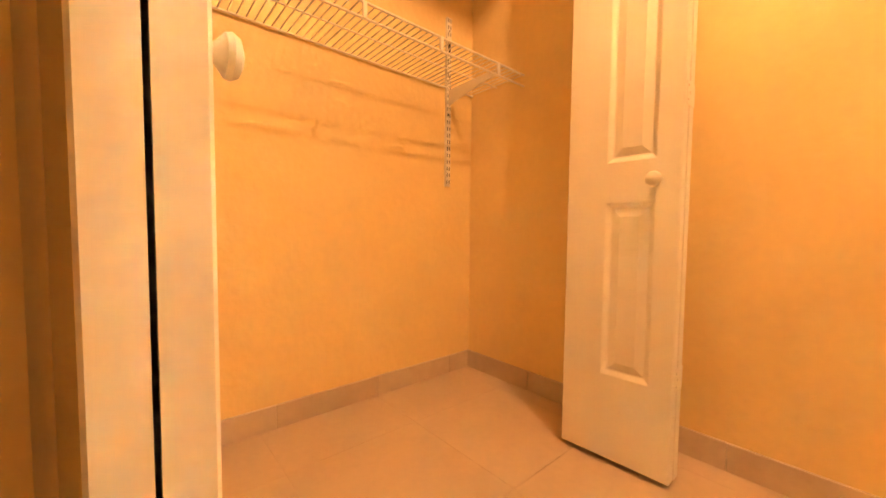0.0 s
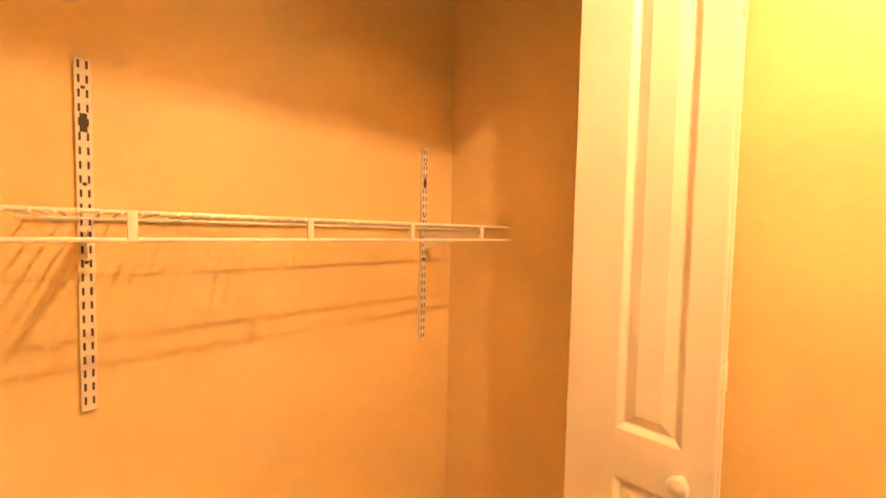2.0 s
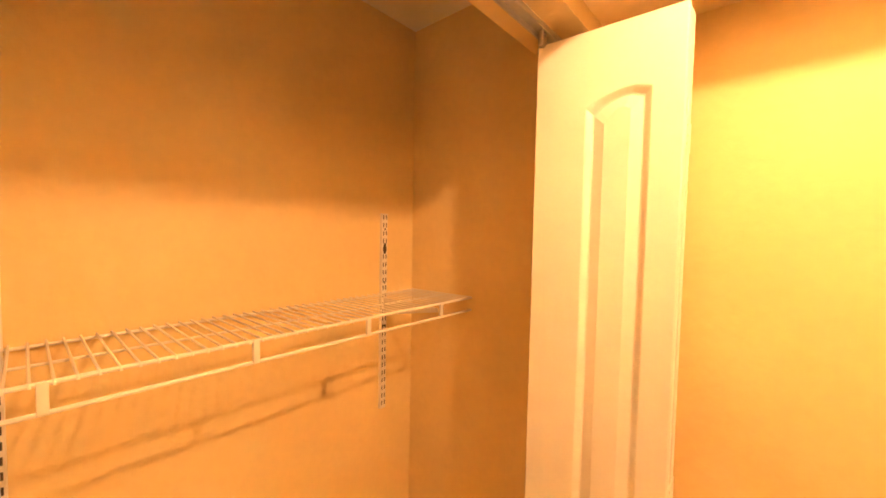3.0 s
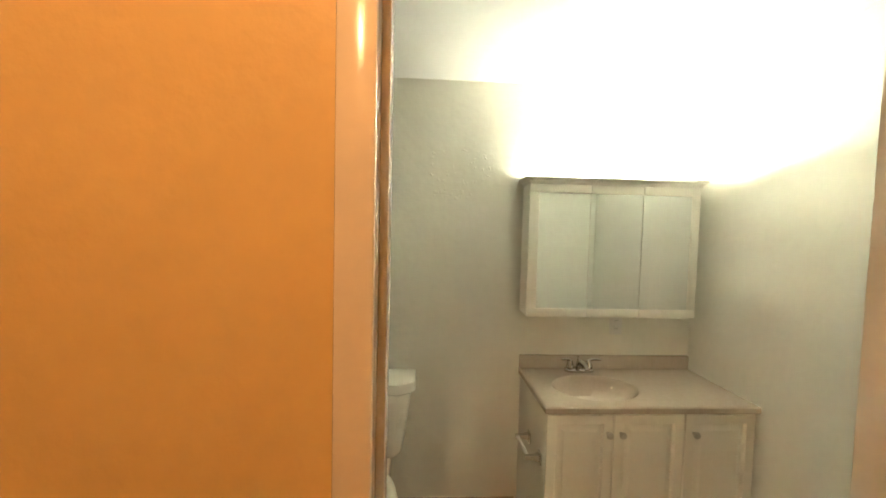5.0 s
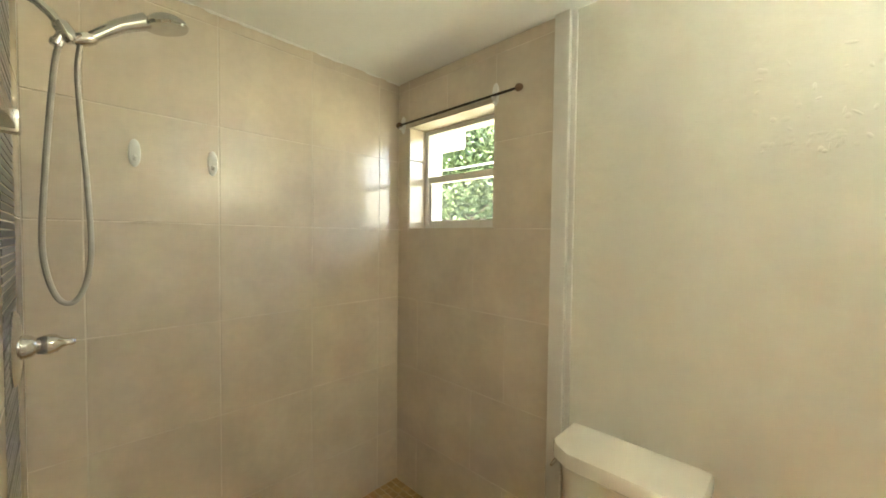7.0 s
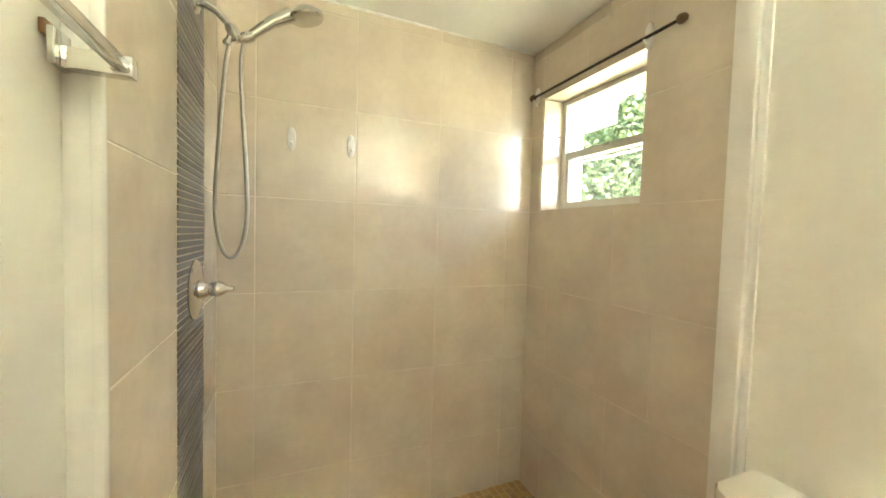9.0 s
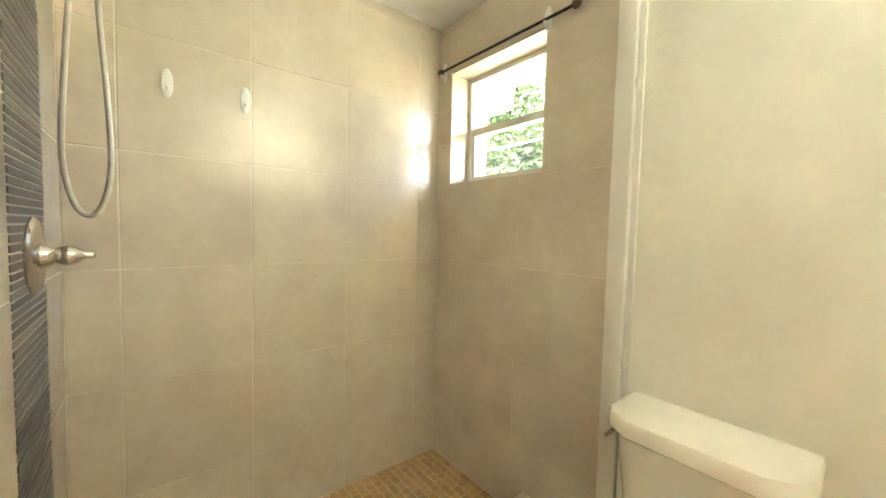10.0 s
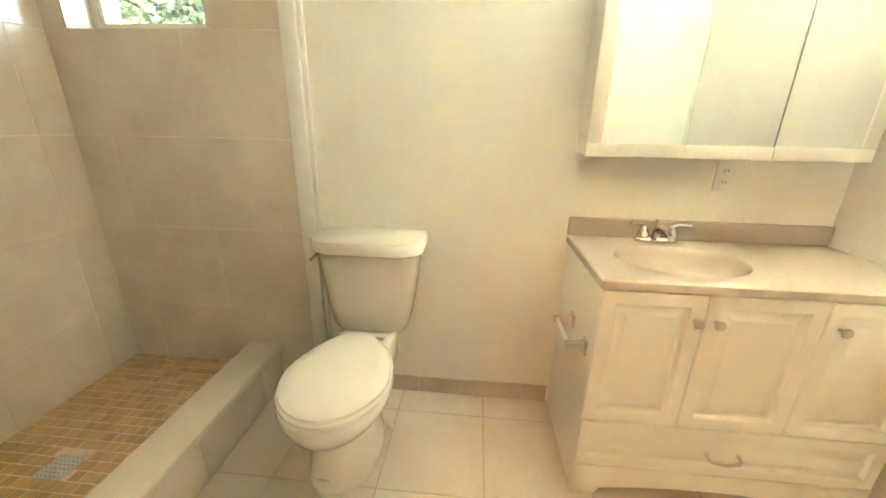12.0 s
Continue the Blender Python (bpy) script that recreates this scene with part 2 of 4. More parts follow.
structure("floor_bathroom", boxes((-0.62, 1.8, 0.24, 1.9, -0.12, -0.003)), M["grout_dark"], "beige ceramic tile floor with thin grey-brown joints", "floor")
structure("floor_hall", boxes((-1.65, 1.5, -3.1, 0.24, -0.12, -0.0015)), M["hall_grout"], "beige tiled hall and closet floor", "floor")
structure("floor_shower", boxes((-1.6, -0.62, 0.24, 1.9, -0.12, 0.0990)), M["mosaic_grout"], "shower pan with ochre stone mosaic", "floor")

W0, W1, WZ0, WZ1 = -1.312, -0.722, 1.552, 2.128
structure("wall_north", boxes((-1.6, W0, BY1, 2.03, -0.1, BZ + 0.1), (W1, 1.85, BY1, 2.03, -0.1, BZ + 0.1),
                              (W0, W1, BY1, 2.03, -0.1, WZ0), (W0, W1, BY1, 2.03, WZ1, BZ + 0.1)), M["bath_wall"],
          "cream painted textured bathroom wall", "wall")
structure("wall_north_bed", boxes((BX0 - 0.0015, W0, TILE_Y + 0.0015, BY1 - 0.0002, 0.0, BZ), (W1, -0.4385, TILE_Y + 0.0015, BY1 - 0.0002, 0.0, BZ),
                                  (W0, W1, TILE_Y + 0.0015, BY1 - 0.0002, 0.0, WZ0), (W0, W1, TILE_Y + 0.0015, BY1 - 0.0002, WZ1, BZ)), M["grout"],
          "pale grout bed behind the shower tiles", "wall")
structure("wall_east", boxes((BX1, 1.85, 0.245, BY1, -0.1, BZ + 0.1)), M["bath_wall"], "cream painted bathroom side wall", "wall")
structure("wall_west", boxes((-1.6, BX0 - 0.0015, 0.31, BY1, -0.1, BZ + 0.1)), M["grout"], "shower wall behind the tiles", "wall")
structure("wall_shower_end", boxes((BX0 - 0.0015, -0.478, DW1, HEAD_Y - 0.0015, -0.1, BZ + 0.1)), M["grout"], "shower end wall behind the tiles", "wall")
structure("wall_south", boxes((-1.6, DX0 - 0.02, 0.246, DW1, -0.1, BZ + 0.1), (DX1 + 0.02, BX1, 0.246, DW1, -0.1, BZ + 0.1),
                              (DX0 - 0.02, DX1 + 0.02, 0.246, DW1, DZ + 0.02, BZ + 0.1)), M["bath_wall"],
          "cream painted bathroom wall around the doorway", "wall")
structure("wall_hall_end", boxes((-1.65, DX0 - 0.02, DW0, 0.244, -0.1, CZ + 0.1), (DX1 + 0.02, 1.5, DW0, 0.244, -0.1, CZ + 0.1),
                                 (DX0 - 0.02, DX1 + 0.02, DW0, 0.244, DZ + 0.02, CZ + 0.1)), M["orange_wall"],
          "orange-beige hall wall with the bathroom doorway", "wall")
structure("wall_closet_back", boxes((-1.65, CLX, -1.6, DW0, -0.1, CZ + 0.1)), M["orange_wall"], "orange-beige closet back wall", "wall")
structure("wall_closet_end", boxes((CLX, -0.8465, -1.6, -1.16, -0.1, CZ + 0.1)), M["orange_wall"], "orange-beige closet end wall", "wall")
OY0, OY1, OZ = -1.20, 0.045, 2.086
structure("wall_closet_front", boxes((-0.845, -0.69, -3.0, OY0, -0.1, CZ + 0.1), (-0.845, -0.69, OY1, DW0, -0.1, CZ + 0.1),
                                     (-0.845, -0.69, OY0, OY1, OZ, CZ + 0.1)), M["orange_wall"],
          "orange-beige wall with the closet opening", "wall")
structure("wall_hall_east", boxes((1.3, 1.5, -3.0, DW0, -0.1, CZ + 0.1)), M["orange_wall"], "orange-beige hall side wall", "wall")
structure("wall_hall_south", boxes((-0.845, 1.5, -3.15, -3.0, -0.1, CZ + 0.1)), M["orange_wall"], "orange-beige far hall wall", "wall")

structure("ceiling_bathroom", boxes((-1.6, 1.85, 0.24, 1.985, BZ, BZ + 0.1)), M["ceiling"], "pale textured bathroom ceiling", "ceiling")
structure("ceiling_closet", boxes((-1.65, -0.845, -1.6, DW0, CZ, CZ + 0.1)), M["ceiling"], "pale closet ceiling", "ceiling")
RX0, RX1, RY0, RY1 = -0.52, 0.52, -0.80, -0.095
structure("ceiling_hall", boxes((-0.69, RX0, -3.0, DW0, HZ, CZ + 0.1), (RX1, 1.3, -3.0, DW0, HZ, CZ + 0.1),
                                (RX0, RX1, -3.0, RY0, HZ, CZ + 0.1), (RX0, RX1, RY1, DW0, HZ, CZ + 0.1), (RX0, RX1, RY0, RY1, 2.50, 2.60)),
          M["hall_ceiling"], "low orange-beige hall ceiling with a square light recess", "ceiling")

# door frame of the bathroom
df = thing("door_frame", (0.455, 0.24, 0), "white painted wooden door frame of the bathroom doorway", "door frame")
part("casing", boxes((0.041, DX0 + 0.004, 0.172, DW0, 0, DZ - 0.008), bevel=0.004), M["white_paint"], df)
part("casing", boxes((DX1 - 0.004, DX1 + 0.065, 0.172, DW0, 0, DZ - 0.008), bevel=0.004), M["white_paint"], df)
part("head_casing", boxes((0.041, DX1 + 0.065, 0.172, DW0, DZ - 0.007, DZ + 0.085), bevel=0.004), M["white_paint"], df)
part("jamb", boxes((DX0 - 0.02, DX0, 0.191, 0.325, 0, DZ), bevel=0.002), M["white_paint"], df)
part("jamb", boxes((DX1, DX1 + 0.02, 0.191, 0.325, 0, DZ), bevel=0.002), M["white_paint"], df)
part("head_jamb", boxes((DX0 - 0.02, DX1 + 0.02, 0.191, 0.325, DZ + 0.0005, DZ + 0.02)), M["white_paint"], df)
part("stop", boxes((DX0, DX0 + 0.011, 0.238, 0.276, 0, DZ - 0.012), bevel=0.002), M["white_paint"], df)
part("stop", boxes((DX1 - 0.011, DX1, 0.238, 0.276, 0, DZ - 0.012), bevel=0.002), M["white_paint"], df)
part("head_stop", boxes((DX0, DX1, 0.238, 0.276, DZ - 0.011, DZ), bevel=0.002), M["white_paint"], df)

# white boards that edge the tiled shower
def edge_trim(x0, x1, face, wall, sign, label):
    t = thing("trim", ((x0 + x1) / 2, wall, 0), label, "trim")
    t["kind"] = "structure"
    xa, xb = x0, x1
    ya, yb = sorted((wall, face))
    part("board", boxes((xa, xb - 0.022, ya, yb, 0.0, BZ), bevel=0.004), M["white_paint"], t)
    fa, fb = sorted((wall, wall + sign * 0.012))
    part("bead", boxes((xb - 0.0215, xb, fa, fb, 0.0, BZ), bevel=0.004), M["white_paint"], t)


edge_trim(-0.438, -0.354, 1.757, BY1, -1, "white painted vertical board edging the shower tiles")
end_trim = thing("trim", (-0.470, 0.32, 0), "white painted board capping the end of the tiled shower wall", "trim")
end_trim["kind"] = "structure"
part("board", boxes((-0.4775, -0.462, DW1, 0.348, 0.0, BZ), bevel=0.003), M["white_paint"], end_trim)
part("bead", boxes((-0.4615, -0.457, 0.334, 0.348, 0.0, BZ), bevel=0.002), M["white_paint"], end_trim)


# ---- closet ----
def bifold(name, x0, x1, yf, sign, label, swing=0.0):
    """A folded pair of panelled door leaves; the shown leaf faces sign along y."""
    t = thing(name, ((x0 + x1) / 2, yf - sign * 0.035, 0), label, "bifold door", "closet bifold doors")
    for k in range(2):
        f = yf - sign * k * 0.070
        o = leaf(t, x0, x1, f, sign if k == 0 else -sign, 0.033)
        if k == 0 and swing:
            hinge = Matrix.Translation((x1, yf, 0))
            o.data.transform(hinge @ Matrix.Rotation(radians(swing), 4, "Z") @ hinge.inverted())
    return t


def arch_ring(x0, x1, z0, z1, rise, inset, n=8):
    """A panel outline in x and z, its top edge a shallow arch."""
    a, b, c, d = x0 + inset, x1 - inset, z0 + inset, z1 - inset
    pts = [(a, c), (b, c)]
    for k in range(n + 1):
        u = k / n
        x = b + (a - b) * u
        s = 1 - max(0.0, (u - 0.25) / 0.75) ** 2 - 0.25 * max(0.0, (0.25 - u) / 0.25)
        pts.append((x, d - rise + rise * s if rise else d))
    return pts


def leaf(t, x0, x1, f, sign, thick):
    """One leaf, its outer face at y = f, with a half-arched upper panel and a square lower one pressed in."""
    bm = bmesh.new()
    z0, z1, r = 0.018, 2.050, 0.003
    p0, p1 = x0 + 0.120, x1 - 0.058
    back = f - sign * thick
    panels = [(0.270, 0.776, 0.0), (0.890, 1.912, 0.032)]

    def poly(*pts):
        bm.faces.new([bm.verts.new(p) for p in pts])

    def face(x, z, d=0.0):
        return (x, f - sign * d, z)

    rows = [z0, panels[0][0], panels[0][1], panels[1][0], panels[1][1] - 0.05, z1]
    for xa, xb in ((x0 + r, p0), (p1, x1 - r)):
        poly(face(xa, z0), face(xb, z0), face(xb, z1), face(xa, z1))
    poly(face(p0, z0), face(p1, z0), face(p1, rows[1]), face(p0, rows[1]))
    poly(face(p0, rows[2]), face(p1, rows[2]), face(p1, rows[3]), face(p0, rows[3]))
    for a, b, rise in panels:
        rings = [[face(x, z, deep) for x, z in arch_ring(p0, p1, a, b, rise, inset)]
                 for inset, deep in ((0.0, 0.0), (0.004, 0.002), (0.013, 0.009), (0.017, 0.010), (0.040, 0.003))]
        loft(bm, rings, cap0=False, cap1=True)
        if rise:
            top = [face(x, z) for x, z in arch_ring(p0, p1, a, b, rise, 0.0)][2:]
            for (u, v) in zip(top, top[1:]):
                poly(u, v, face(v[0], z1), face(u[0], z1))
    for xa, xb in ((x0, x0 + r), (x1, x1 - r)):
        poly((xb, f, z0), (xb, f, z1), (xa, f - sign * r, z1), (xa, f - sign * r, z0))
        poly((xa, f - sign * r, z0), (xa, f - sign * r, z1), (xa, back, z1), (xa, back, z0))
    poly((x0, back, z0), (x1, back, z0), (x1, back, z1), (x0, back, z1))
    for z in (z0, z1):
        poly((x0, back, z), (x1, back, z), (x1, f - sign * r, z), (x1 - r, f, z), (x0 + r, f, z), (x0, f - sign * r, z))
    return part("leaf", bm, M["door_paint"], t, soft=False)


def knob(t, x, y, z, sign, out=1.0, wide=1.0):
    bm = bmesh.new()
    lathe(bm, [(r * wide, h * out) for r, h in ((0.009, 0), (0.008, 0.012), (0.012, 0.018), (0.019, 0.026), (0.0205, 0.034), (0.017, 0.043), (0.008, 0.048), (0.001, 0.049))],
          (x, y, z), (0, sign, 0), 18)
    part("knob", bm, M["hook_plastic"], t, "round white knob")


right_door = bifold("bifold_door", -0.787, -0.477, -0.049, -1, "white moulded two-panel bifold door folded open against the closet jamb", 2.5)
knob(right_door, -0.531, -0.0515, 0.831, -1)
for z in (0.30, 1.05, 1.80):
    h = part("hinge", boxes((-0.478, -0.4755, -0.038, 0.020, z - 0.030, z + 0.030), bevel=0.0008), M["door_paint"], right_door, "painted-over hinge")
    for dz in (-0.018, 0.0, 0.018):
        part("screw", lathe(bmesh.new(), [(0.003, 0), (0.003, 0.0008), (0.001, 0.001)], (-0.4755, -0.028 + 0.008 * (dz == 0), z + dz), (1, 0, 0), 8), M["nickel"], h)
part("pivot", boxes((-0.775, -0.76, 0.000, 0.013, 0.0, 0.018)), M["nickel"], right_door, "floor pivot")
left_door = bifold("bifold_door", -0.797, -0.446, -1.077, 1, "white moulded two-panel bifold door folded open at the near jamb")
knob(left_door, -0.498, -1.077, 0.829, 1, 0.6, 0.9)

# track of the bifold doors
tr = thing("door_track", (-0.773, -0.58, OZ), "grey metal bifold track under the closet header", "door track")
part("channel", boxes((-0.790, -0.786, OY0 + 0.01, OY1 - 0.01, OZ - 0.014, OZ), (-0.760, -0.756, OY0 + 0.01, OY1 - 0.01, OZ - 0.014, OZ),
                      (-0.786, -0.760, OY0 + 0.01, OY1 - 0.01, OZ - 0.003, OZ)), M["track_metal"], tr)
part("roller", boxes((-0.780, -0.766, -0.076, -0.056, OZ - 0.040, OZ - 0.004), bevel=0.002), M["nickel"], tr)

# wire shelf on slotted standards
SX0, SX1, SY0, SY1, SZ = CLX + 0.009, -1.158, -1.03, CLS - 0.012, 1.358
shelf = thing("wire_shelf", ((SX0 + SX1) / 2, (SY0 + SY1) / 2, SZ), "white vinyl-coated wire closet shelf with a front lip", "shelf")
for x, z, r in ((SX0, SZ - 0.010, 0.004), ((SX0 + SX1) / 2, SZ - 0.010, 0.003), (SX1, SZ, 0.0042), (SX1, SZ - 0.046, 0.0042)):
    part("rail", tube(bmesh.new(), [(x, SY0, z), (x, SY1, z)], r), M["wire"], shelf)
n = 48
cross = tube(bmesh.new(), [(SX0 - 0.004, 0, SZ - 0.003), (SX1 + 0.003, 0, SZ + 0.002), (SX1 + 0.004, 0, SZ - 0.004)], 0.0025, 6)
cross_me = mesh("cross_wire", cross, M["wire"])
for k in range(n):
    o = new("cross_wire", cross_me)
    o.parent = shelf
    o.matrix_parent_inverse = Matrix.Translation(shelf.location).inverted()
    o.location = (0, SY0 + 0.004 + (SY1 - SY0 - 0.008) * k / (n - 1), 0)
for y in (-0.884, -0.575, -0.279, 0.021):
    part("lip_tie", boxes((SX1 - 0.0035, SX1 + 0.0055, y - 0.007, y + 0.007, SZ - 0.048, SZ + 0.004), bevel=0.002), M["wire"], shelf)


def standard(y, z0, z1, label):
    t = thing("shelf_standard", (CLX, y, z0), label, "shelf bracket", "slotted shelf standards")
    bm = bmesh.new()
    channel = [(0.0, -0.0135), (0.0122, -0.0135), (0.0134, -0.0123), (0.0134, 0.0123), (0.0122, 0.0135), (0.0, 0.0135), (0.0, 0.0118), (0.0116, 0.0118), (0.0116, -0.0118), (0.0, -0.0118)]
    loft(bm, [[(CLX + d, y + o, z) for d, o in channel] for z in (z0, z1)])
    part("strip", bm, M["wire"], t)
    count = int((z1 - z0) / 0.0305)
    for k in range(count):
        z = z0 + 0.022 + k * 0.0305
        part("slot", boxes((CLX + 0.0136, CLX + 0.0142, y - 0.0085, y - 0.0045, z - 0.0085, z + 0.0085),
                           (CLX + 0.0136, CLX + 0.0142, y + 0.0045, y + 0.0085, z - 0.0085, z + 0.0085)), M["dark_slot"], t)
    part("stamp", boxes((CLX + 0.0136, CLX + 0.0144, y - 0.006, y + 0.006, z1 - 0.155, z1 - 0.115)), M["dark_slot"], t, "dark printed mark")
    for z in (z0 + 0.33, z1 - 0.06, z0 + 0.50):
        part("screw", lathe(bmesh.new(), [(0.004, 0), (0.004, 0.001), (0.001, 0.0016)], (CLX + 0.0136, y, z), (1, 0, 0), 10), M["dark_steel"], t)
    # arm under the shelf
    bm = bmesh.new()
    xs, zt = CLX + 0.013, SZ - 0.020
    prof = [(xs, zt), (SX1 - 0.02, zt), (SX1 - 0.02, zt - 0.014), (xs + 0.03, zt - 0.062), (xs, zt - 0.075)]
    loft(bm, [[(x, y - 0.002, z) for x, z in prof], [(x, y + 0.002, z) for x, z in prof]])
    part("arm", bm, M["wire"], t)
    return t


standard(0.028, 0.896, 1.664, "white slotted metal shelf standard with bracket arm")
standard(-0.943, 0.924, 1.690, "white slotted metal shelf standard with bracket arm and dark printed mark")

# bulb in the ceiling recess of the hall
lamp = thing("lamp_holder", (-0.01, -0.48, 2.50), "white porcelain bulb holder in the ceiling recess", "lamp holder")
part("rose", lathe(bmesh.new(), [(0.05, 0), (0.05, -0.010), (0.024, -0.016)], (-0.01, -0.48, 2.50)), M["hook_plastic"], lamp)
part("socket", lathe(bmesh.new(), [(0.020, -0.016), (0.020, -0.038), (0.016, -0.040)], (-0.01, -0.48, 2.50)), M["hook_plastic"], lamp)


# ---- toilet ----
def oval(cx, cy, a, back, front, z, n=36, flat=2.3):
    """A seat-like outline: rounder at the front than at the back."""
    pts = []
    for k in range(n):
        th = 2 * math.pi * k / n
        s, c = math.sin(th), math.cos(th)
        e = 2 / flat
        x = a * math.copysign(abs(c) ** (e if s > 0 else 1.0), c)
        y = (back if s > 0 else front) * math.copysign(abs(s) ** (e if s > 0 else 1.0), s)
        pts.append((cx + x, cy + y, z))
    return pts


TX, TB = -0.116, -0.140
toilet = thing("toilet", (TX, 1.45, 0), "white porcelain two-piece toilet with closed lid beside the shower", "toilet")
PB = TB - 0.022
bm = bmesh.new()
loft(bm, [oval(PB, 1.42, 0.132, 0.20, 0.222, 0.0), oval(PB, 1.42, 0.132, 0.20, 0.222, 0.022), oval(PB, 1.42, 0.127, 0.195, 0.212, 0.034),
          oval(PB, 1.42, 0.124, 0.19, 0.208, 0.12), oval(PB, 1.41, 0.124, 0.19, 0.205, 0.20), oval(PB + 0.004, 1.39, 0.127, 0.20, 0.212, 0.245),
          oval(TB - 0.012, 1.355, 0.140, 0.22, 0.220, 0.285), oval(TB - 0.004, 1.325, 0.163, 0.245, 0.222, 0.320),
          oval(TB, 1.31, 0.178, 0.26, 0.224, 0.355), oval(TB, 1.30, 0.183, 0.27, 0.222, 0.385), oval(TB, 1.30, 0.180, 0.27, 0.219, 0.402)])
part("bowl", bm, M["porcelain"], toilet)
bm = bmesh.new()
box(bm, TB - 0.11, TB + 0.125, 1.52, 1.72, 0.25, 0.412, bevel=0.03, seg=4)
part("tank_ledge", bm, M["porcelain"], toilet)


def seat_outline(a, back, front, z, n=40):
    """A tear-shaped outline: widest past the middle, drawn in towards the hinge."""
    pts = []
    for k in range(n):
        th = 2 * math.pi * k / n
        s, c = math.sin(th), math.cos(th)
        draw_in = 1.0 - 0.34 * max(0.0, s) ** 1.6
        pts.append((TB + a * draw_in * math.copysign(abs(c) ** (0.80 if s > 0 else 1.0), c), 1.305 + (back if s > 0 else front) * s, z))
    return pts


bm = bmesh.new()
loft(bm, [seat_outline(0.180, 0.262, 0.210, 0.404), seat_outline(0.185, 0.266, 0.215, 0.408), seat_outline(0.185, 0.266, 0.215, 0.420), seat_outline(0.181, 0.262, 0.211, 0.424)])
part("seat", bm, M["seat_plastic"], toilet)
bm = bmesh.new()
loft(bm, [seat_outline(0.174, 0.262, 0.202, 0.4255), seat_outline(0.179, 0.266, 0.207, 0.429), seat_outline(0.178, 0.265, 0.206, 0.437),
          seat_outline(0.169, 0.257, 0.197, 0.444), seat_outline(0.13, 0.22, 0.155, 0.4475), seat_outline(0.05, 0.1, 0.06, 0.4490)])
part("lid", bm, M["seat_plastic"], toilet)
for dx in (-0.075, 0.075):
    part("hinge_cap", boxes((TB + dx - 0.022, TB + dx + 0.022, 1.558, 1.578, 0.404, 0.430), bevel=0.006), M["seat_plastic"], toilet)


def tank_ring(w, y0, y1, z, cut):
    """Tank outline with cut front corners."""
    x0, x1 = TX - w, TX + w
    pts = [(x0, y1, z), (x0, y0 + cut * 0.8, z), (x0 + cut * 0.25, y0 + cut * 0.42, z), (x0 + cut, y0, z), (x1 - cut, y0, z), (x1 - cut * 0.25, y0 + cut * 0.42, z), (x1, y0 + cut * 0.8, z), (x1, y1, z)]
    return pts


bm = bmesh.new()
loft(bm, [tank_ring(0.118, 1.625, 1.75, 0.413, 0.045), tank_ring(0.142, 1.603, 1.76, 0.423, 0.05), tank_ring(0.156, 1.592, 1.767, 0.445, 0.055), tank_ring(0.170, 1.584, 1.768, 0.52, 0.06), tank_ring(0.199, 1.574, 1.768, 0.762, 0.065)])
part("tank", bm, M["porcelain"], toilet)
bm = bmesh.new()
loft(bm, [tank_ring(0.214, 1.562, 1.772, 0.763, 0.072), tank_ring(0.220, 1.555, 1.774, 0.769, 0.078), tank_ring(0.220, 1.555, 1.774, 0.806, 0.078),
          tank_ring(0.215, 1.560, 1.772, 0.815, 0.073), tank_ring(0.19, 1.575, 1.77, 0.8185, 0.068)])
part("tank_lid", bm, M["porcelain"], toilet)
bm = bmesh.new()
lathe(bm, [(0.013, 0), (0.013, 0.008), (0.008, 0.012), (0.006, 0.022)], (TX - 0.197, 1.655, 0.735), (-1, 0, 0), 14)
tube(bm, [(TX - 0.216, 1.655, 0.735), (TX - 0.218, 1.60, 0.727)], [0.007, 0.005])
part("flush_lever", bm, M["chrome"], toilet, "chrome flush lever")
for sx in (-1, 1):
    part("bolt_cap", lathe(bmesh.new(), [(0.016, 0), (0.015, 0.012), (0.008, 0.02), (0.001, 0.022)], (TX + sx * 0.105, 1.50, 0.035)), M["seat_plastic"], toilet)
bm = bmesh.new()
tube(bm, [(TX - 0.15, 1.785, 0.17), (TX - 0.15, 1.74, 0.17), (TX - 0.152, 1.725, 0.20), (TX - 0.14, 1.70, 0.34), (TX - 0.13, 1.69, 0.40)], 0.006)
lathe(bm, [(0.012, 0), (0.012, 0.03), (0.02, 0.032), (0.02, 0.045)], (TX - 0.15, 1.785, 0.17), (0, -1, 0), 12)
part("supply_hose", bm, M["dark_steel"], toilet, "dark water supply hose")
part("maker_mark", boxes((PB - 0.040, PB + 0.003, 1.2090, 1.2130, 0.066, 0.073)), M["nickel"], toilet, "small grey maker's mark")

# ---- vanity ----
VX0, VX1, VF = 0.680, 1.628, 1.322
VT = 0.826
van = thing("vanity_cabinet", ((VX0 + VX1) / 2, 1.55, 0), "white vanity cabinet with three raised-panel doors and a drawer", "vanity")
part("side_panel", boxes((VX0, VX0 + 0.016, VF + 0.02, 1.775, 0, VT - 0.03), bevel=0.0015), M["cabinet_white"], van)
part("side_panel", boxes((VX1 - 0.016, VX1, VF + 0.02, 1.775, 0, VT - 0.03), bevel=0.0015), M["cabinet_white"], van)
part("carcass", boxes((VX0 + 0.0165, VX1 - 0.0165, VF + 0.021, 1.774, 0.13, VT - 0.15)), M["cabinet_white"], van)
bm = bmesh.new()
ring = [(VX0, 0.0), (VX0 + 0.085, 0.0)]
for k in range(11):
    u = k / 10
    ring.append((VX0 + 0.10 + (VX1 - VX0 - 0.20) * u, 0.028 + 0.028 * (1 - (2 * u - 1) ** 2)))
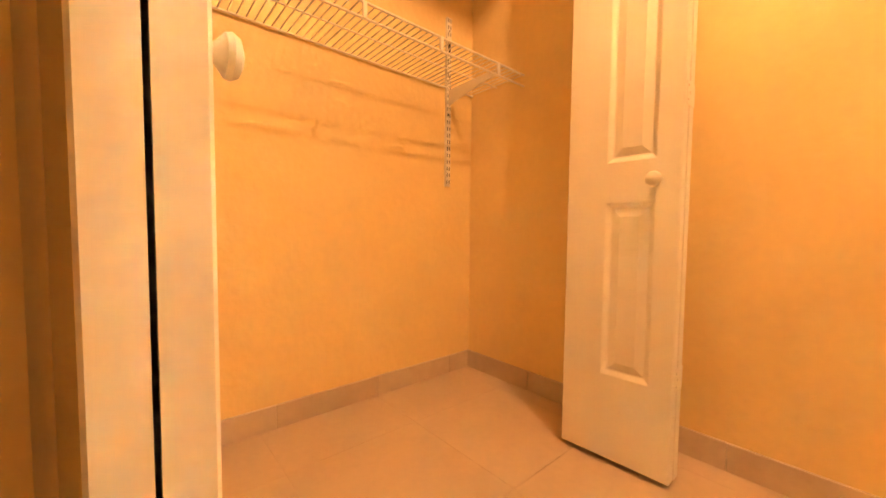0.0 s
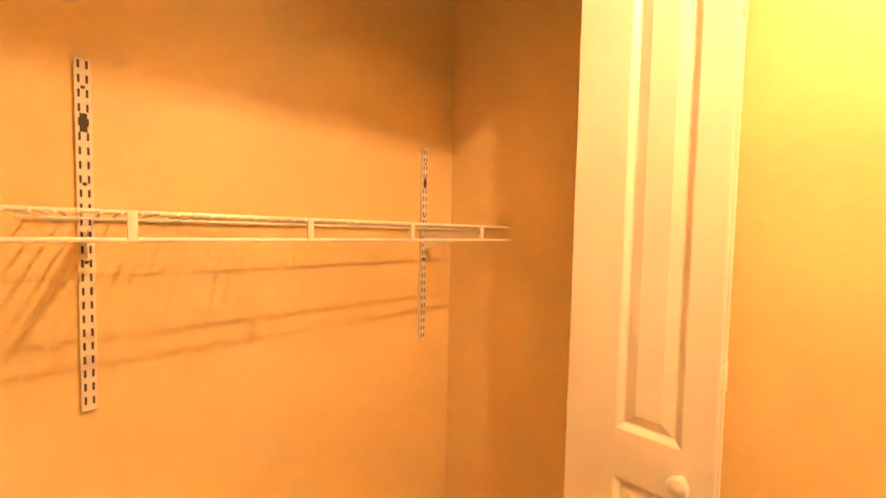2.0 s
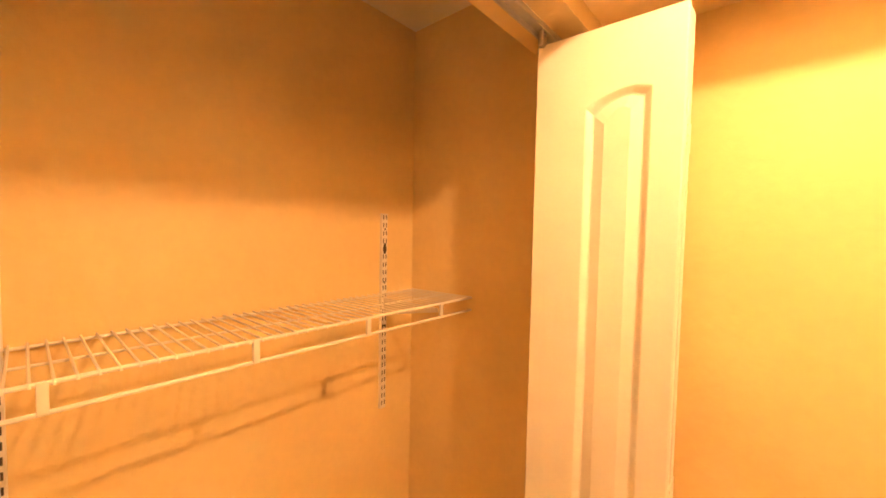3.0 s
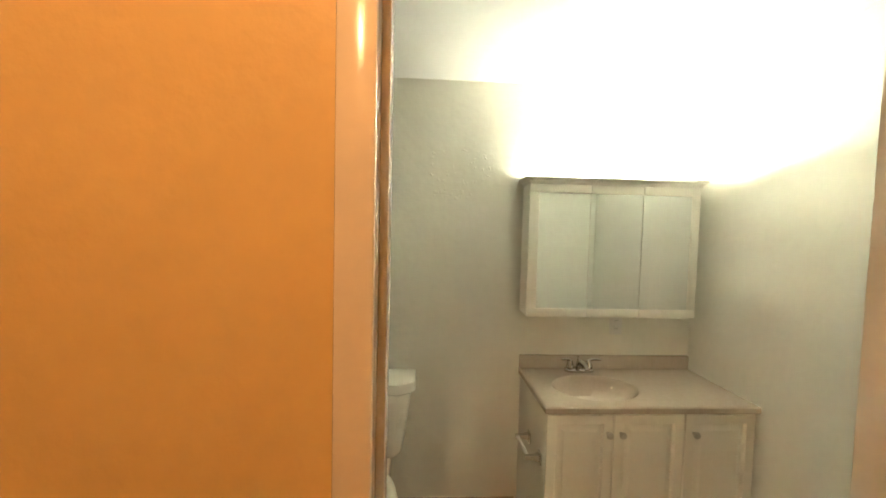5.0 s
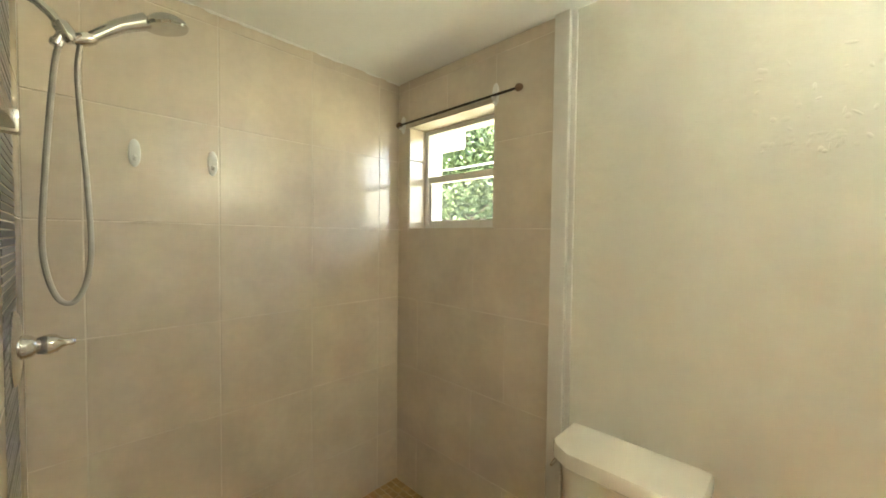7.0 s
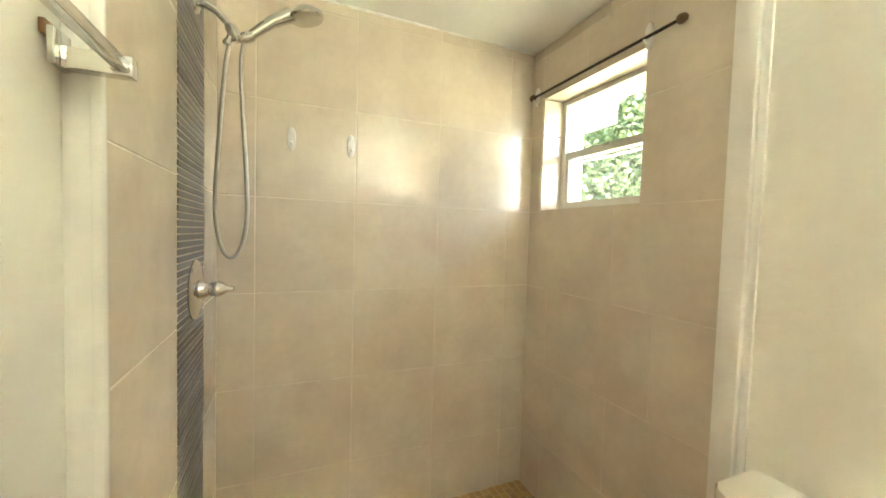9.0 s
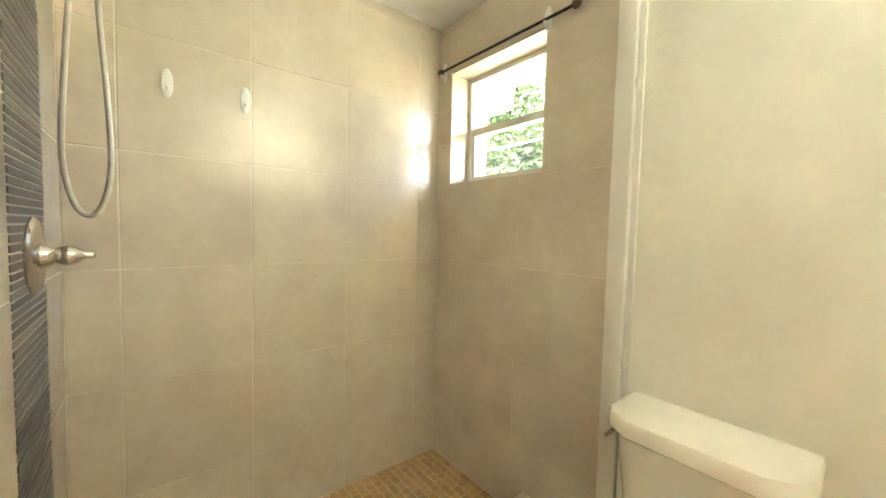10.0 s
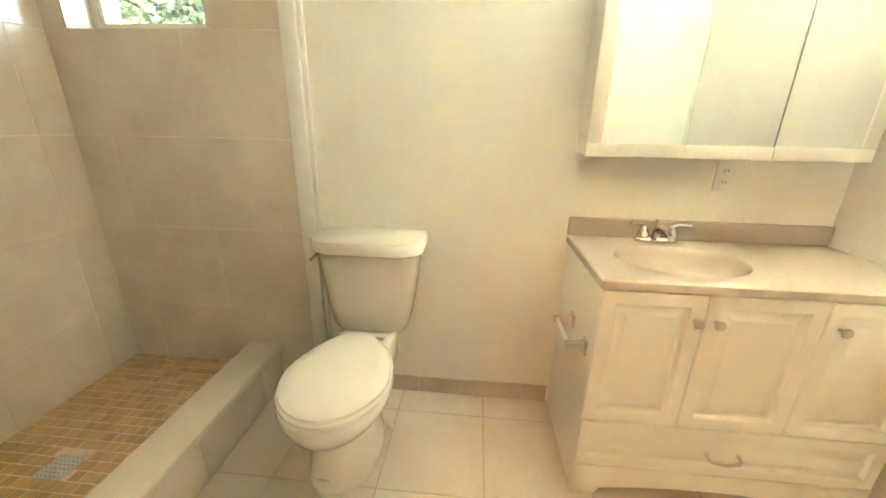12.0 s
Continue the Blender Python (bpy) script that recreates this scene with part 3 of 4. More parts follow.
ring += [(VX1 - 0.085, 0.0), (VX1, 0.0), (VX1, 0.127), (VX0, 0.127)]
loft(bm, [[(x, VF, z) for x, z in ring], [(x, VF + 0.018, z) for x, z in ring]])
part("plinth", bm, M["cabinet_white"], van)


def panel_front(name, x0, x1, z0, z1, rail):
    bm = bmesh.new()
    rings = []
    for inset, y in ((0.0, VF + 0.019), (0.0, VF + 0.003), (0.003, VF), (rail, VF), (rail + 0.0005, VF + 0.0005), (rail + 0.005, VF + 0.014), (rail + 0.008, VF + 0.015), (rail + 0.012, VF + 0.014), (rail + 0.034, VF + 0.002), (rail + 0.036, VF + 0.001)):
        rings.append([(x0 + inset, y, z0 + inset), (x1 - inset, y, z0 + inset), (x1 - inset, y, z1 - inset), (x0 + inset, y, z1 - inset)])
    loft(bm, rings)
    return part(name, bm, M["cabinet_white"], van)


D1, D2 = 0.978, 1.302
for x0, x1, kx in ((VX0, D1 - 0.0015, 0.952), (D1 + 0.0015, D2 - 0.0015, 1.010), (D2 + 0.0015, VX1, 1.340)):
    d = panel_front("door", x0, x1, 0.320, VT - 0.034, 0.042)
    part("knob", lathe(bmesh.new(), [(0.006, 0), (0.006, 0.012), (0.012, 0.016), (0.0155, 0.022), (0.013, 0.028), (0.001, 0.030)], (kx, VF, 0.708), (0, -1, 0), 16), M["nickel"], d, "brushed nickel knob")
dr = panel_front("drawer_front", VX0, VX1, 0.130, 0.316, 0.036)
bm = bmesh.new()
tube(bm, [(1.095, VF + 0.002, 0.222), (1.095, VF - 0.018, 0.219), (1.103, VF - 0.026, 0.214), (1.145, VF - 0.029, 0.209), (1.187, VF - 0.026, 0.214), (1.195, VF - 0.018, 0.219), (1.195, VF + 0.002, 0.222)], 0.0055)
part("handle", bm, M["nickel"], dr, "brushed nickel bow handle")

# top with an integral oval basin
top = thing("washbasin_counter", (1.15, 1.54, VT - 0.03), "beige cultured-marble vanity top with integral oval basin", "countertop")
CX0, CX1, CY0, CY1 = 0.672, 1.643, 1.316, 1.784
BCX, BCY, BA, BB = 0.982, 1.525, 0.207, 0.152
bm = bmesh.new()
N = 48
angs = [2 * math.pi * k / N for k in range(N)]


def to_rect(a):
    c, s = math.cos(a), math.sin(a)
    t = min(((CX1 - BCX) / c if c > 1e-9 else 9), ((CX0 - BCX) / c if c < -1e-9 else 9), ((CY1 - BCY) / s if s > 1e-9 else 9), ((CY0 - BCY) / s if s < -1e-9 else 9))
    return BCX + t * c, BCY + t * s


corner_angles = [math.atan2(y - BCY, x - BCX) % (2 * math.pi) for x in (CX0, CX1) for y in (CY0, CY1)]
angs = sorted(angs + corner_angles)
outer = [to_rect(a) for a in angs]
e = 0.006


def shrink(p, d):
    return (min(max(p[0], CX0 + d), CX1 - d), min(max(p[1], CY0 + d), CY1 - d))


def bowl_ring(sc, z, dx=0.0, dy=0.0):
    return [(BCX + dx + BA * sc * math.cos(a), BCY + dy + BB * sc * math.sin(a), z) for a in angs]


rings = [[(*p, VT - 0.030) for p in outer], [(*p, VT - e) for p in outer], [(*shrink(p, e), VT) for p in outer],
         bowl_ring(1.0, VT), bowl_ring(0.975, VT - 0.004), bowl_ring(0.93, VT - 0.022), bowl_ring(0.84, VT - 0.065, -0.002, 0.008), bowl_ring(0.66, VT - 0.100, -0.006, 0.020),
         bowl_ring(0.38, VT - 0.118, -0.012, 0.032), bowl_ring(0.12, VT - 0.122, -0.014, 0.036)]
loft(bm, rings, cap0=False)
part("counter_slab", bm, M["counter"], top)
part("backsplash", boxes((CX0, CX1 - 0.004, 1.764, 1.785, VT + 0.0005, VT + 0.074), bevel=0.004), M["counter"], top)
dr_at = (BCX - 0.014, BCY + 0.036, VT - 0.1215)
part("drain_ring", lathe(bmesh.new(), [(0.027, 0), (0.027, 0.003), (0.019, 0.004), (0.018, 0.001), (0.001, 0.0015)], dr_at), M["chrome"], top, "metal basin drain")
# dark disc whose colour stands in for the shade inside the drain hole
part("drain_hole_disc", lathe(bmesh.new(), [(0.015, 0.0016), (0.015, 0.006), (0.011, 0.009), (0.001, 0.0095)], dr_at), M["dark_steel"], top, "dark disc drawn for the shaded drain hole")
part("overflow", boxes((BCX - 0.018, BCX + 0.018, BCY - 0.137, BCY - 0.133, VT - 0.032, VT - 0.024), bevel=0.0015), M["dark_slot"], top, "dark overflow slot")

# faucet
FX, FY = 0.992, 1.728
fa = thing("faucet", (FX, FY, VT), "chrome two-handle basin faucet", "faucet")
bm = bmesh.new()
rr = lambda sx, sy, z: [(FX + sx * math.copysign(abs(math.cos(a)) ** 0.6, math.cos(a)), FY + sy * math.copysign(abs(math.sin(a)) ** 0.8, math.sin(a)), z) for a in [2 * math.pi * k / 24 for k in range(24)]]
loft(bm, [rr(0.080, 0.027, VT + 0.0005), rr(0.080, 0.027, VT + 0.012), rr(0.072, 0.021, VT + 0.020)])
part("base_plate", bm, M["chrome"], fa)
for s in (-1, 1):
    bm = bmesh.new()
    lathe(bm, [(0.022, 0.018), (0.021, 0.034), (0.015, 0.050), (0.012, 0.062), (0.001, 0.066)], (FX + s * 0.051, FY, VT), (0, 0, 1), 16)
    tube(bm, [(FX + s * 0.048, FY, VT + 0.058), (FX + s * 0.070, FY - 0.008, VT + 0.070), (FX + s * 0.108, FY - 0.022, VT + 0.073)], [0.008, 0.0075, 0.0055], 10)
    part("lever", bm, M["chrome"], fa)
bm = bmesh.new()
tube(bm, [(FX, FY, VT + 0.015), (FX, FY - 0.004, VT + 0.045), (FX, FY - 0.03, VT + 0.062), (FX, FY - 0.075, VT + 0.058), (FX, FY - 0.105, VT + 0.043)], [0.02, 0.018, 0.014, 0.012, 0.011], 14)
part("spout", bm, M["chrome"], fa)
bm = bmesh.new()
tube(bm, [(FX, FY + 0.02, VT + 0.015), (FX, FY + 0.02, VT + 0.075)], 0.0025)
lathe(bm, [(0.003, 0.072), (0.006, 0.078), (0.006, 0.084), (0.001, 0.087)], (FX, FY + 0.02, VT), sides=10)
part("lift_rod", bm, M["chrome"], fa)

# paper holder on the vanity side
tp = thing("paper_holder", (VX0, 1.49, 0.56), "empty chrome toilet-paper holder on the vanity side", "paper holder")
for y in (1.556, 1.386):
    bm = bmesh.new()
    box(bm, VX0 - 0.010, VX0 - 0.0005, y - 0.024, y + 0.024, 0.535, 0.587, bevel=0.003)
    loft(bm, [[(VX0 - 0.010, y - 0.015, 0.545), (VX0 - 0.010, y + 0.015, 0.545), (VX0 - 0.010, y + 0.015, 0.577), (VX0 - 0.010, y - 0.015, 0.577)],
              [(VX0 - 0.035, y - 0.009, 0.554), (VX0 - 0.035, y + 0.009, 0.554), (VX0 - 0.035, y + 0.009, 0.572), (VX0 - 0.035, y - 0.009, 0.572)],
              [(VX0 - 0.072, y - 0.009, 0.553), (VX0 - 0.072, y + 0.009, 0.553), (VX0 - 0.072, y + 0.009, 0.573), (VX0 - 0.072, y - 0.009, 0.573)]])
    part("post", bm, M["chrome"], tp)
part("roller", tube(bmesh.new(), [(VX0 - 0.060, 1.395, 0.563), (VX0 - 0.060, 1.460, 0.563), (VX0 - 0.060, 1.461, 0.563), (VX0 - 0.060, 1.547, 0.563)], [0.009, 0.009, 0.0075, 0.0075], 12), M["hook_plastic"], tp, "white plastic roller")

# mirror cabinet
KX0, KX1, KF, KZ0, KZ1 = 0.662, 1.560, 1.640, 1.145, 1.826
mc = thing("mirror_cabinet", ((KX0 + KX1) / 2, 1.71, KZ0), "white framed medicine cabinet with three mirror doors", "mirror cabinet")
part("body", boxes((KX0 + 0.004, KX1 - 0.004, KF + 0.021, BY1 - 0.0005, KZ0 + 0.004, KZ1)), M["cabinet_white"], mc)
bm = bmesh.new()
prof = [(-0.030, 0.0005), (0.003, 0.0005), (0.004, 0.004), (0.006, 0.012), (0.014, 0.018), (0.022, 0.024), (0.022, 0.034), (-0.006, 0.034), (-0.010, 0.010), (-0.030, 0.008)]
for (a, b, fixed, axis) in (((KX0, KX1, KF, 0)), ((KF, BY1 - 0.0005, KX0, 1)), ((KF, BY1 - 0.0005, KX1, 2))):
    if axis == 0:
        loft(bm, [[(a - o, fixed - o, KZ1 + h) for o, h in prof], [(b + o, fixed - o, KZ1 + h) for o, h in prof]])
    elif axis == 1:
        loft(bm, [[(fixed - o, a - o, KZ1 + h) for o, h in prof], [(fixed - o, b, KZ1 + h) for o, h in prof]])
    else:
        loft(bm, [[(fixed + o, a - o, KZ1 + h) for o, h in prof], [(fixed + o, b, KZ1 + h) for o, h in prof]])
part("crown", bm, M["cabinet_white"], mc)
G1, G2 = 0.981, 1.258
for x0, x1, l, r in ((KX0, G1 - 0.001, 0.050, 0.0), (G1 + 0.001, G2 - 0.001, 0.0, 0.0), (G2 + 0.001, KX1, 0.0, 0.042)):
    za, zb = KZ0, KZ1 - 0.0002
    rb, rt = 0.043, 0.045
    d = part("mirror_door", boxes((x0 + 0.002, x1 - 0.002, KF + 0.0125, KF + 0.020, za + 0.002, zb - 0.002)), M["cabinet_white"], mc)
    part("rail", boxes((x0, x1, KF, KF + 0.020, za, za + rb), bevel=0.003), M["cabinet_white"], d)
    part("rail", boxes((x0, x1, KF, KF + 0.020, zb - rt, zb), bevel=0.003), M["cabinet_white"], d)
    if l:
        part("stile", boxes((x0, x0 + l, KF, KF + 0.020, za + rb, zb - rt), bevel=0.003), M["cabinet_white"], d)
    if r:
        part("stile", boxes((x1 - r, x1, KF, KF + 0.020, za + rb, zb - rt), bevel=0.003), M["cabinet_white"], d)
    part("mirror", boxes((x0 + l + 0.001, x1 - r - 0.001, KF + 0.007, KF + 0.012, za + rb, zb - rt)), M["mirror"], d, "plain mirror glass", soft=False)

# strip light lying behind the crown of the cabinet
vl = thing("vanity_light", (1.09, 1.715, KZ1), "bright white strip light on top of the mirror cabinet", "strip light")
part("tray", boxes((KX0 + 0.03, KX1 - 0.03, 1.735, 1.777, KZ1 + 0.0005, KZ1 + 0.010), bevel=0.002), M["hook_plastic"], vl)
for x in (KX0 + 0.04, KX1 - 0.04):
    part("end_socket", boxes((x - 0.011, x + 0.011, 1.745, 1.767, KZ1 + 0.0102, KZ1 + 0.030), bevel=0.002), M["hook_plastic"], vl)
part("tube", tube(bmesh.new(), [(KX0 + 0.05, 1.756, KZ1 + 0.021), (KX1 - 0.05, 1.756, KZ1 + 0.021)], 0.008, 14), M["tube"], vl, "glowing tube")

# outlet and screws
ou = thing("outlet", (1.215, BY1, 1.075), "white wall outlet under the mirror cabinet", "outlet")
part("plate", boxes((1.180, 1.250, BY1 - 0.006, BY1 - 0.0005, 1.018, 1.130), bevel=0.002), M["hook_plastic"], ou)
for z in (1.052, 1.096):
    part("socket", boxes((1.200, 1.230, BY1 - 0.0085, BY1 - 0.006, z - 0.015, z + 0.015), bevel=0.002), M["hook_plastic"], ou)
    part("slot", boxes((1.208, 1.210, BY1 - 0.0092, BY1 - 0.0085, z - 0.004, z + 0.006), (1.219, 1.221, BY1 - 0.0092, BY1 - 0.0085, z - 0.004, z + 0.006)), M["dark_slot"], ou)
for x in (0.932, 1.237):
    solid("wall_screw", lathe(bmesh.new(), [(0.0065, 0), (0.0065, 0.003), (0.002, 0.005)], (x, BY1, 1.974), (0, -1, 0), 10), M["dark_steel"], "small dark screw in the wall above the mirror cabinet", "screw", "wall screws")


# ---- shower ----
curb = thing("shower_curb", (-0.68, (HEAD_Y + TILE_Y) / 2, 0), "shower curb with tiled sides under a cream stone cap", "curb")
curb["kind"] = "structure"
part("body", boxes((-0.752, -0.626, HEAD_Y, TILE_Y, 0.0, 0.194)), M["grout"], curb)
part("cap", boxes((-0.764, -0.604, HEAD_Y, TILE_Y, 0.1945, 0.222), bevel=0.005), M["curb"], curb, "cream stone cap slab")
for y0, y1 in ((HEAD_Y, 0.83), (0.83, 1.22), (1.22, 1.61), (1.61, TILE_Y)):
    part("tile", boxes((-0.626, -0.618, y0 + 0.0015, y1 - 0.0015, 0.001, 0.194), bevel=0.001), M["wall_tile"], curb)
    part("tile", boxes((-0.760, -0.752, y0 + 0.0015, y1 - 0.0015, 0.103, 0.194), bevel=0.001), M["wall_tile"], curb)

# drain
dn = thing("shower_drain", (-1.079, 1.137, 0.1), "square grey metal shower drain grate", "drain")
part("plate", boxes((-1.130, -1.028, 1.090, 1.184, 0.0945, 0.103), bevel=0.002), M["drain_metal"], dn)
for k in range(6):
    for j in range(6):
        part("hole", lathe(bmesh.new(), [(0.0023, 0), (0.0023, 0.0006)], (-1.119 + k * 0.016, 1.099 + j * 0.0152, 0.1032), sides=8), M["dark_slot"], dn)


def hook(x, y, z, out, label, group):
    """A long adhesive hook: oval plate with a lip; out is the wall's normal."""
    o = Vector(out)
    s = Vector((0, 0, 1)).cross(o)
    t = thing("adhesive_hook", (x, y, z), label, "hook", group)
    c = Vector((x, y, z))
    bm = bmesh.new()
    rings = []
    for sc, d in ((1.0, 0.0005), (1.0, 0.005), (0.85, 0.009), (0.4, 0.0105)):
        rings.append([c + o * d + s * (0.017 * sc * math.cos(a)) + Vector((0, 0, 0.048 * sc * math.copysign(abs(math.sin(a)) ** 0.8, math.sin(a)))) for a in [2 * math.pi * k / 20 for k in range(20)]])
    loft(bm, rings)
    part("plate", bm, M["hook_plastic"], t)
    bm = bmesh.new()
    z0 = Vector((0, 0, 1))
    tube(bm, [c + o * 0.008 - z0 * 0.010, c + o * 0.014 - z0 * 0.022, c + o * 0.024 - z0 * 0.026, c + o * 0.030 - z0 * 0.016], [0.006, 0.0065, 0.006, 0.004], 10)
    part("lip", bm, M["hook_plastic"], t)


hook(BX0, 0.842, 1.791, (1, 0, 0), "white adhesive hook on the shower tiles", "hooks on the tiles")
hook(BX0, 0.607, 1.793, (1, 0, 0), "white adhesive hook on the shower tiles", "hooks on the tiles")
hook(-1.355, TILE_Y, 2.140, (0, -1, 0), "white adhesive hook carrying the curtain rod", "hooks above the window")
hook(-0.722, TILE_Y, 2.150, (0, -1, 0), "white adhesive hook carrying the curtain rod", "hooks above the window")
cr = thing("curtain_rod", (-0.97, 1.747, 2.13), "thin dark curtain rod with brown end caps above the window", "curtain rod")
RA, RB = Vector((-1.368, 1.752, 2.137)), Vector((-0.590, 1.752, 2.140))
part("bar", tube(bmesh.new(), [RA, RB], 0.006), M["rod"], cr)
for p, s in ((RA, -1), (RB, 1)):
    part("end_cap", lathe(bmesh.new(), [(0.008, -0.012), (0.015, -0.010), (0.017, 0.0), (0.013, 0.012), (0.006, 0.018), (0.001, 0.019)], p, (s, 0, 0), 14), M["rod_end"], cr, "brown turned end cap")

# shower valve, arm and hand shower
VXX, VZ = -1.045, 1.243
sv = thing("shower_valve", (VXX, HEAD_Y, VZ), "chrome shower valve with round plate and lever", "shower valve")
part("plate", lathe(bmesh.new(), [(0.088, 0.0), (0.088, 0.004), (0.080, 0.010), (0.050, 0.014), (0.030, 0.015)], (VXX, HEAD_Y, VZ), (0, 1, 0), 32), M["chrome"], sv)
bm = bmesh.new()
lathe(bm, [(0.030, 0.013), (0.026, 0.030), (0.019, 0.038), (0.022, 0.045), (0.025, 0.058), (0.021, 0.072), (0.012, 0.082), (0.009, 0.090), (0.009, 0.100), (0.006, 0.104), (0.001, 0.105)], (VXX, HEAD_Y, VZ), (0, 1, 0), 20)
part("lever", bm, M["chrome"], sv)

sh = thing("hand_shower", (-1.06, HEAD_Y, 2.13), "chrome shower arm with hand shower and steel hose", "shower head")
AX, AZ = -1.05, 2.072
part("flange", lathe(bmesh.new(), [(0.030, 0), (0.028, 0.006), (0.014, 0.012)], (AX, HEAD_Y, AZ), (0, 1, 0), 20), M["chrome"], sh)
arm_end = Vector((AX, 0.445, 2.005))
part("arm", tube(bmesh.new(), [(AX, HEAD_Y, AZ), (AX, 0.372, 2.071), (AX, 0.395, 2.062), (AX, 0.418, 2.042), arm_end], 0.0105, 12), M["chrome"], sh)
bm = bmesh.new()
lathe(bm, [(0.013, -0.028), (0.017, -0.022), (0.018, 0.0), (0.017, 0.012), (0.013, 0.020)], arm_end, (0, 0.55, -0.83), 16)
lathe(bm, [(0.011, 0.0), (0.015, 0.012), (0.017, 0.030), (0.013, 0.046)], arm_end + Vector((0, 0.008, -0.012)), (0, 0.9, 0.42), 14)
lathe(bm, [(0.010, 0.0), (0.010, 0.022), (0.013, 0.024), (0.013, 0.036), (0.009, 0.040)], arm_end + Vector((0, -0.008, 0.0)), (0, -0.35, -0.94), 12)
part("diverter", bm, M["chrome"], sh)
h0, h1, h2 = Vector((AX, 0.480, 2.005)), Vector((AX, 0.545, 2.066)), Vector((AX, 0.600, 2.100))
part("handle", tube(bmesh.new(), [h0, h0.lerp(h1, 0.5), h1, h2], [0.013, 0.015, 0.018, 0.022], 12), M["chrome"], sh)
face_dir = Vector((0.0, 0.22, -0.97)).normalized()
part("head", lathe(bmesh.new(), [(0.012, -0.024), (0.034, -0.019), (0.050, -0.005), (0.054, 0.006), (0.051, 0.012), (0.001, 0.013)], (AX, 0.643, 2.108), face_dir, 24), M["chrome"], sh)
strand = [(0.430, 1.972), (0.422, 1.92), (0.412, 1.80), (0.402, 1.65), (0.395, 1.50), (0.401, 1.42), (0.417, 1.358), (0.438, 1.338), (0.459, 1.355),
          (0.475, 1.41), (0.481, 1.49), (0.475, 1.65), (0.466, 1.80), (0.462, 1.92), (0.468, 1.985)]
part("hose", tube(bmesh.new(), glide([(AX, y, z) for y, z in strand]), 0.0064, 10), M["steel_hose"], sh, "flexible steel hose hanging in a loop")

# towel bar
tb = thing("towel_bar", (-0.22, DW1, 1.66), "chrome square towel bar on wooden plugs beside the doorway", "towel bar")
for x, y0 in ((-0.432, DW1), (-0.02, DW1)):
    part("plug", boxes((x - 0.020, x + 0.020, y0 + 0.0005, y0 + 0.008, 1.672, 1.692), bevel=0.002), M["wood_block"], tb, "brown wooden plug")
    part("bracket", boxes((x - 0.020, x + 0.020, y0 + 0.0085, y0 + 0.018, 1.636, 1.684), (x - 0.011, x + 0.011, y0 + 0.018, 0.395, 1.636, 1.664), bevel=0.002), M["chrome"], tb)
part("bar", boxes((-0.432, -0.02, 0.376, 0.392, 1.640, 1.656), bevel=0.002), M["chrome"], tb)

# ---- window ----
win = thing("window_1", (-1.017, 1.88, WZ0), "white single-hung window with two panes in a tiled recess", "window")
win["kind"] = "structure"
RF = 1.895
fw = 0.022
part("window_frame", boxes((W0 + 0.012, W0 + 0.012 + fw, RF, 1.965, WZ0 + 0.012, WZ1 - 0.012), (W1 - 0.012 - fw, W1 - 0.012, RF, 1.965, WZ0 + 0.012, WZ1 - 0.012),
                           (W0 + 0.034, W1 - 0.034, RF, 1.965, WZ0 + 0.012, WZ0 + 0.034), (W0 + 0.034, W1 - 0.034, RF, 1.965, WZ1 - 0.034, WZ1 - 0.012)), M["window_vinyl"], win)
MZ = 1.838
part("meeting_rail", boxes((W0 + 0.034, W1 - 0.034, RF + 0.004, 1.945, MZ - 0.018, MZ + 0.018), bevel=0.003), M["window_vinyl"], win)
part("lower_sash", boxes((W0 + 0.035, W0 + 0.052, RF + 0.012, 1.935, WZ0 + 0.035, MZ - 0.019), (W1 - 0.052, W1 - 0.035, RF + 0.012, 1.935, WZ0 + 0.035, MZ - 0.019),
                         (W0 + 0.052, W1 - 0.052, RF + 0.012, 1.935, WZ0 + 0.035, WZ0 + 0.055)), M["window_vinyl"], win)
p = part("pane", boxes((W0 + 0.036, W1 - 0.036, 1.950, 1.953, MZ + 0.019, WZ1 - 0.035)), M["glass"], win, "clear upper pane", soft=False)
p.visible_shadow = False
p = part("pane", boxes((W0 + 0.053, W1 - 0.053, 1.922, 1.925, WZ0 + 0.056, MZ - 0.019)), M["hazy_glass"], win, "hazy lower pane", soft=False)
p.visible_shadow = False
part("latch", boxes((-1.03, -1.00, RF - 0.004, RF + 0.004, MZ + 0.004, MZ + 0.016), bevel=0.002), M["nickel"], win)


# ---- outdoors ----
# lies below the view; added pale to reflect sunlight into the bathroom
structure("ground", boxes((-300, 300, 2.0, 400, -0.6, -0.3)), M["bounce_ground"], "unseen pale ground that bounces daylight in at the window", "ground")
eave = thing("eave", (0, 2.35, 2.38), "white boxed eave of the house over the window", "eave")
part("soffit", boxes((-3.2, 3.0, 2.032, 2.68, 2.385, 2.50)), M["exterior_white"], eave)
part("boxed_corner", boxes((-3.2, -1.66, 2.30, 2.66, 2.215, 2.384), bevel=0.004), M["exterior_white"], eave)
solid("power_line", tube(bmesh.new(), [(-9, 6.0, 3.05), (-4, 5.0, 2.65), (4, 4.2, 2.5)], 0.012, 6), M["exterior_white"], "pale cable strung outside the window", "cable")


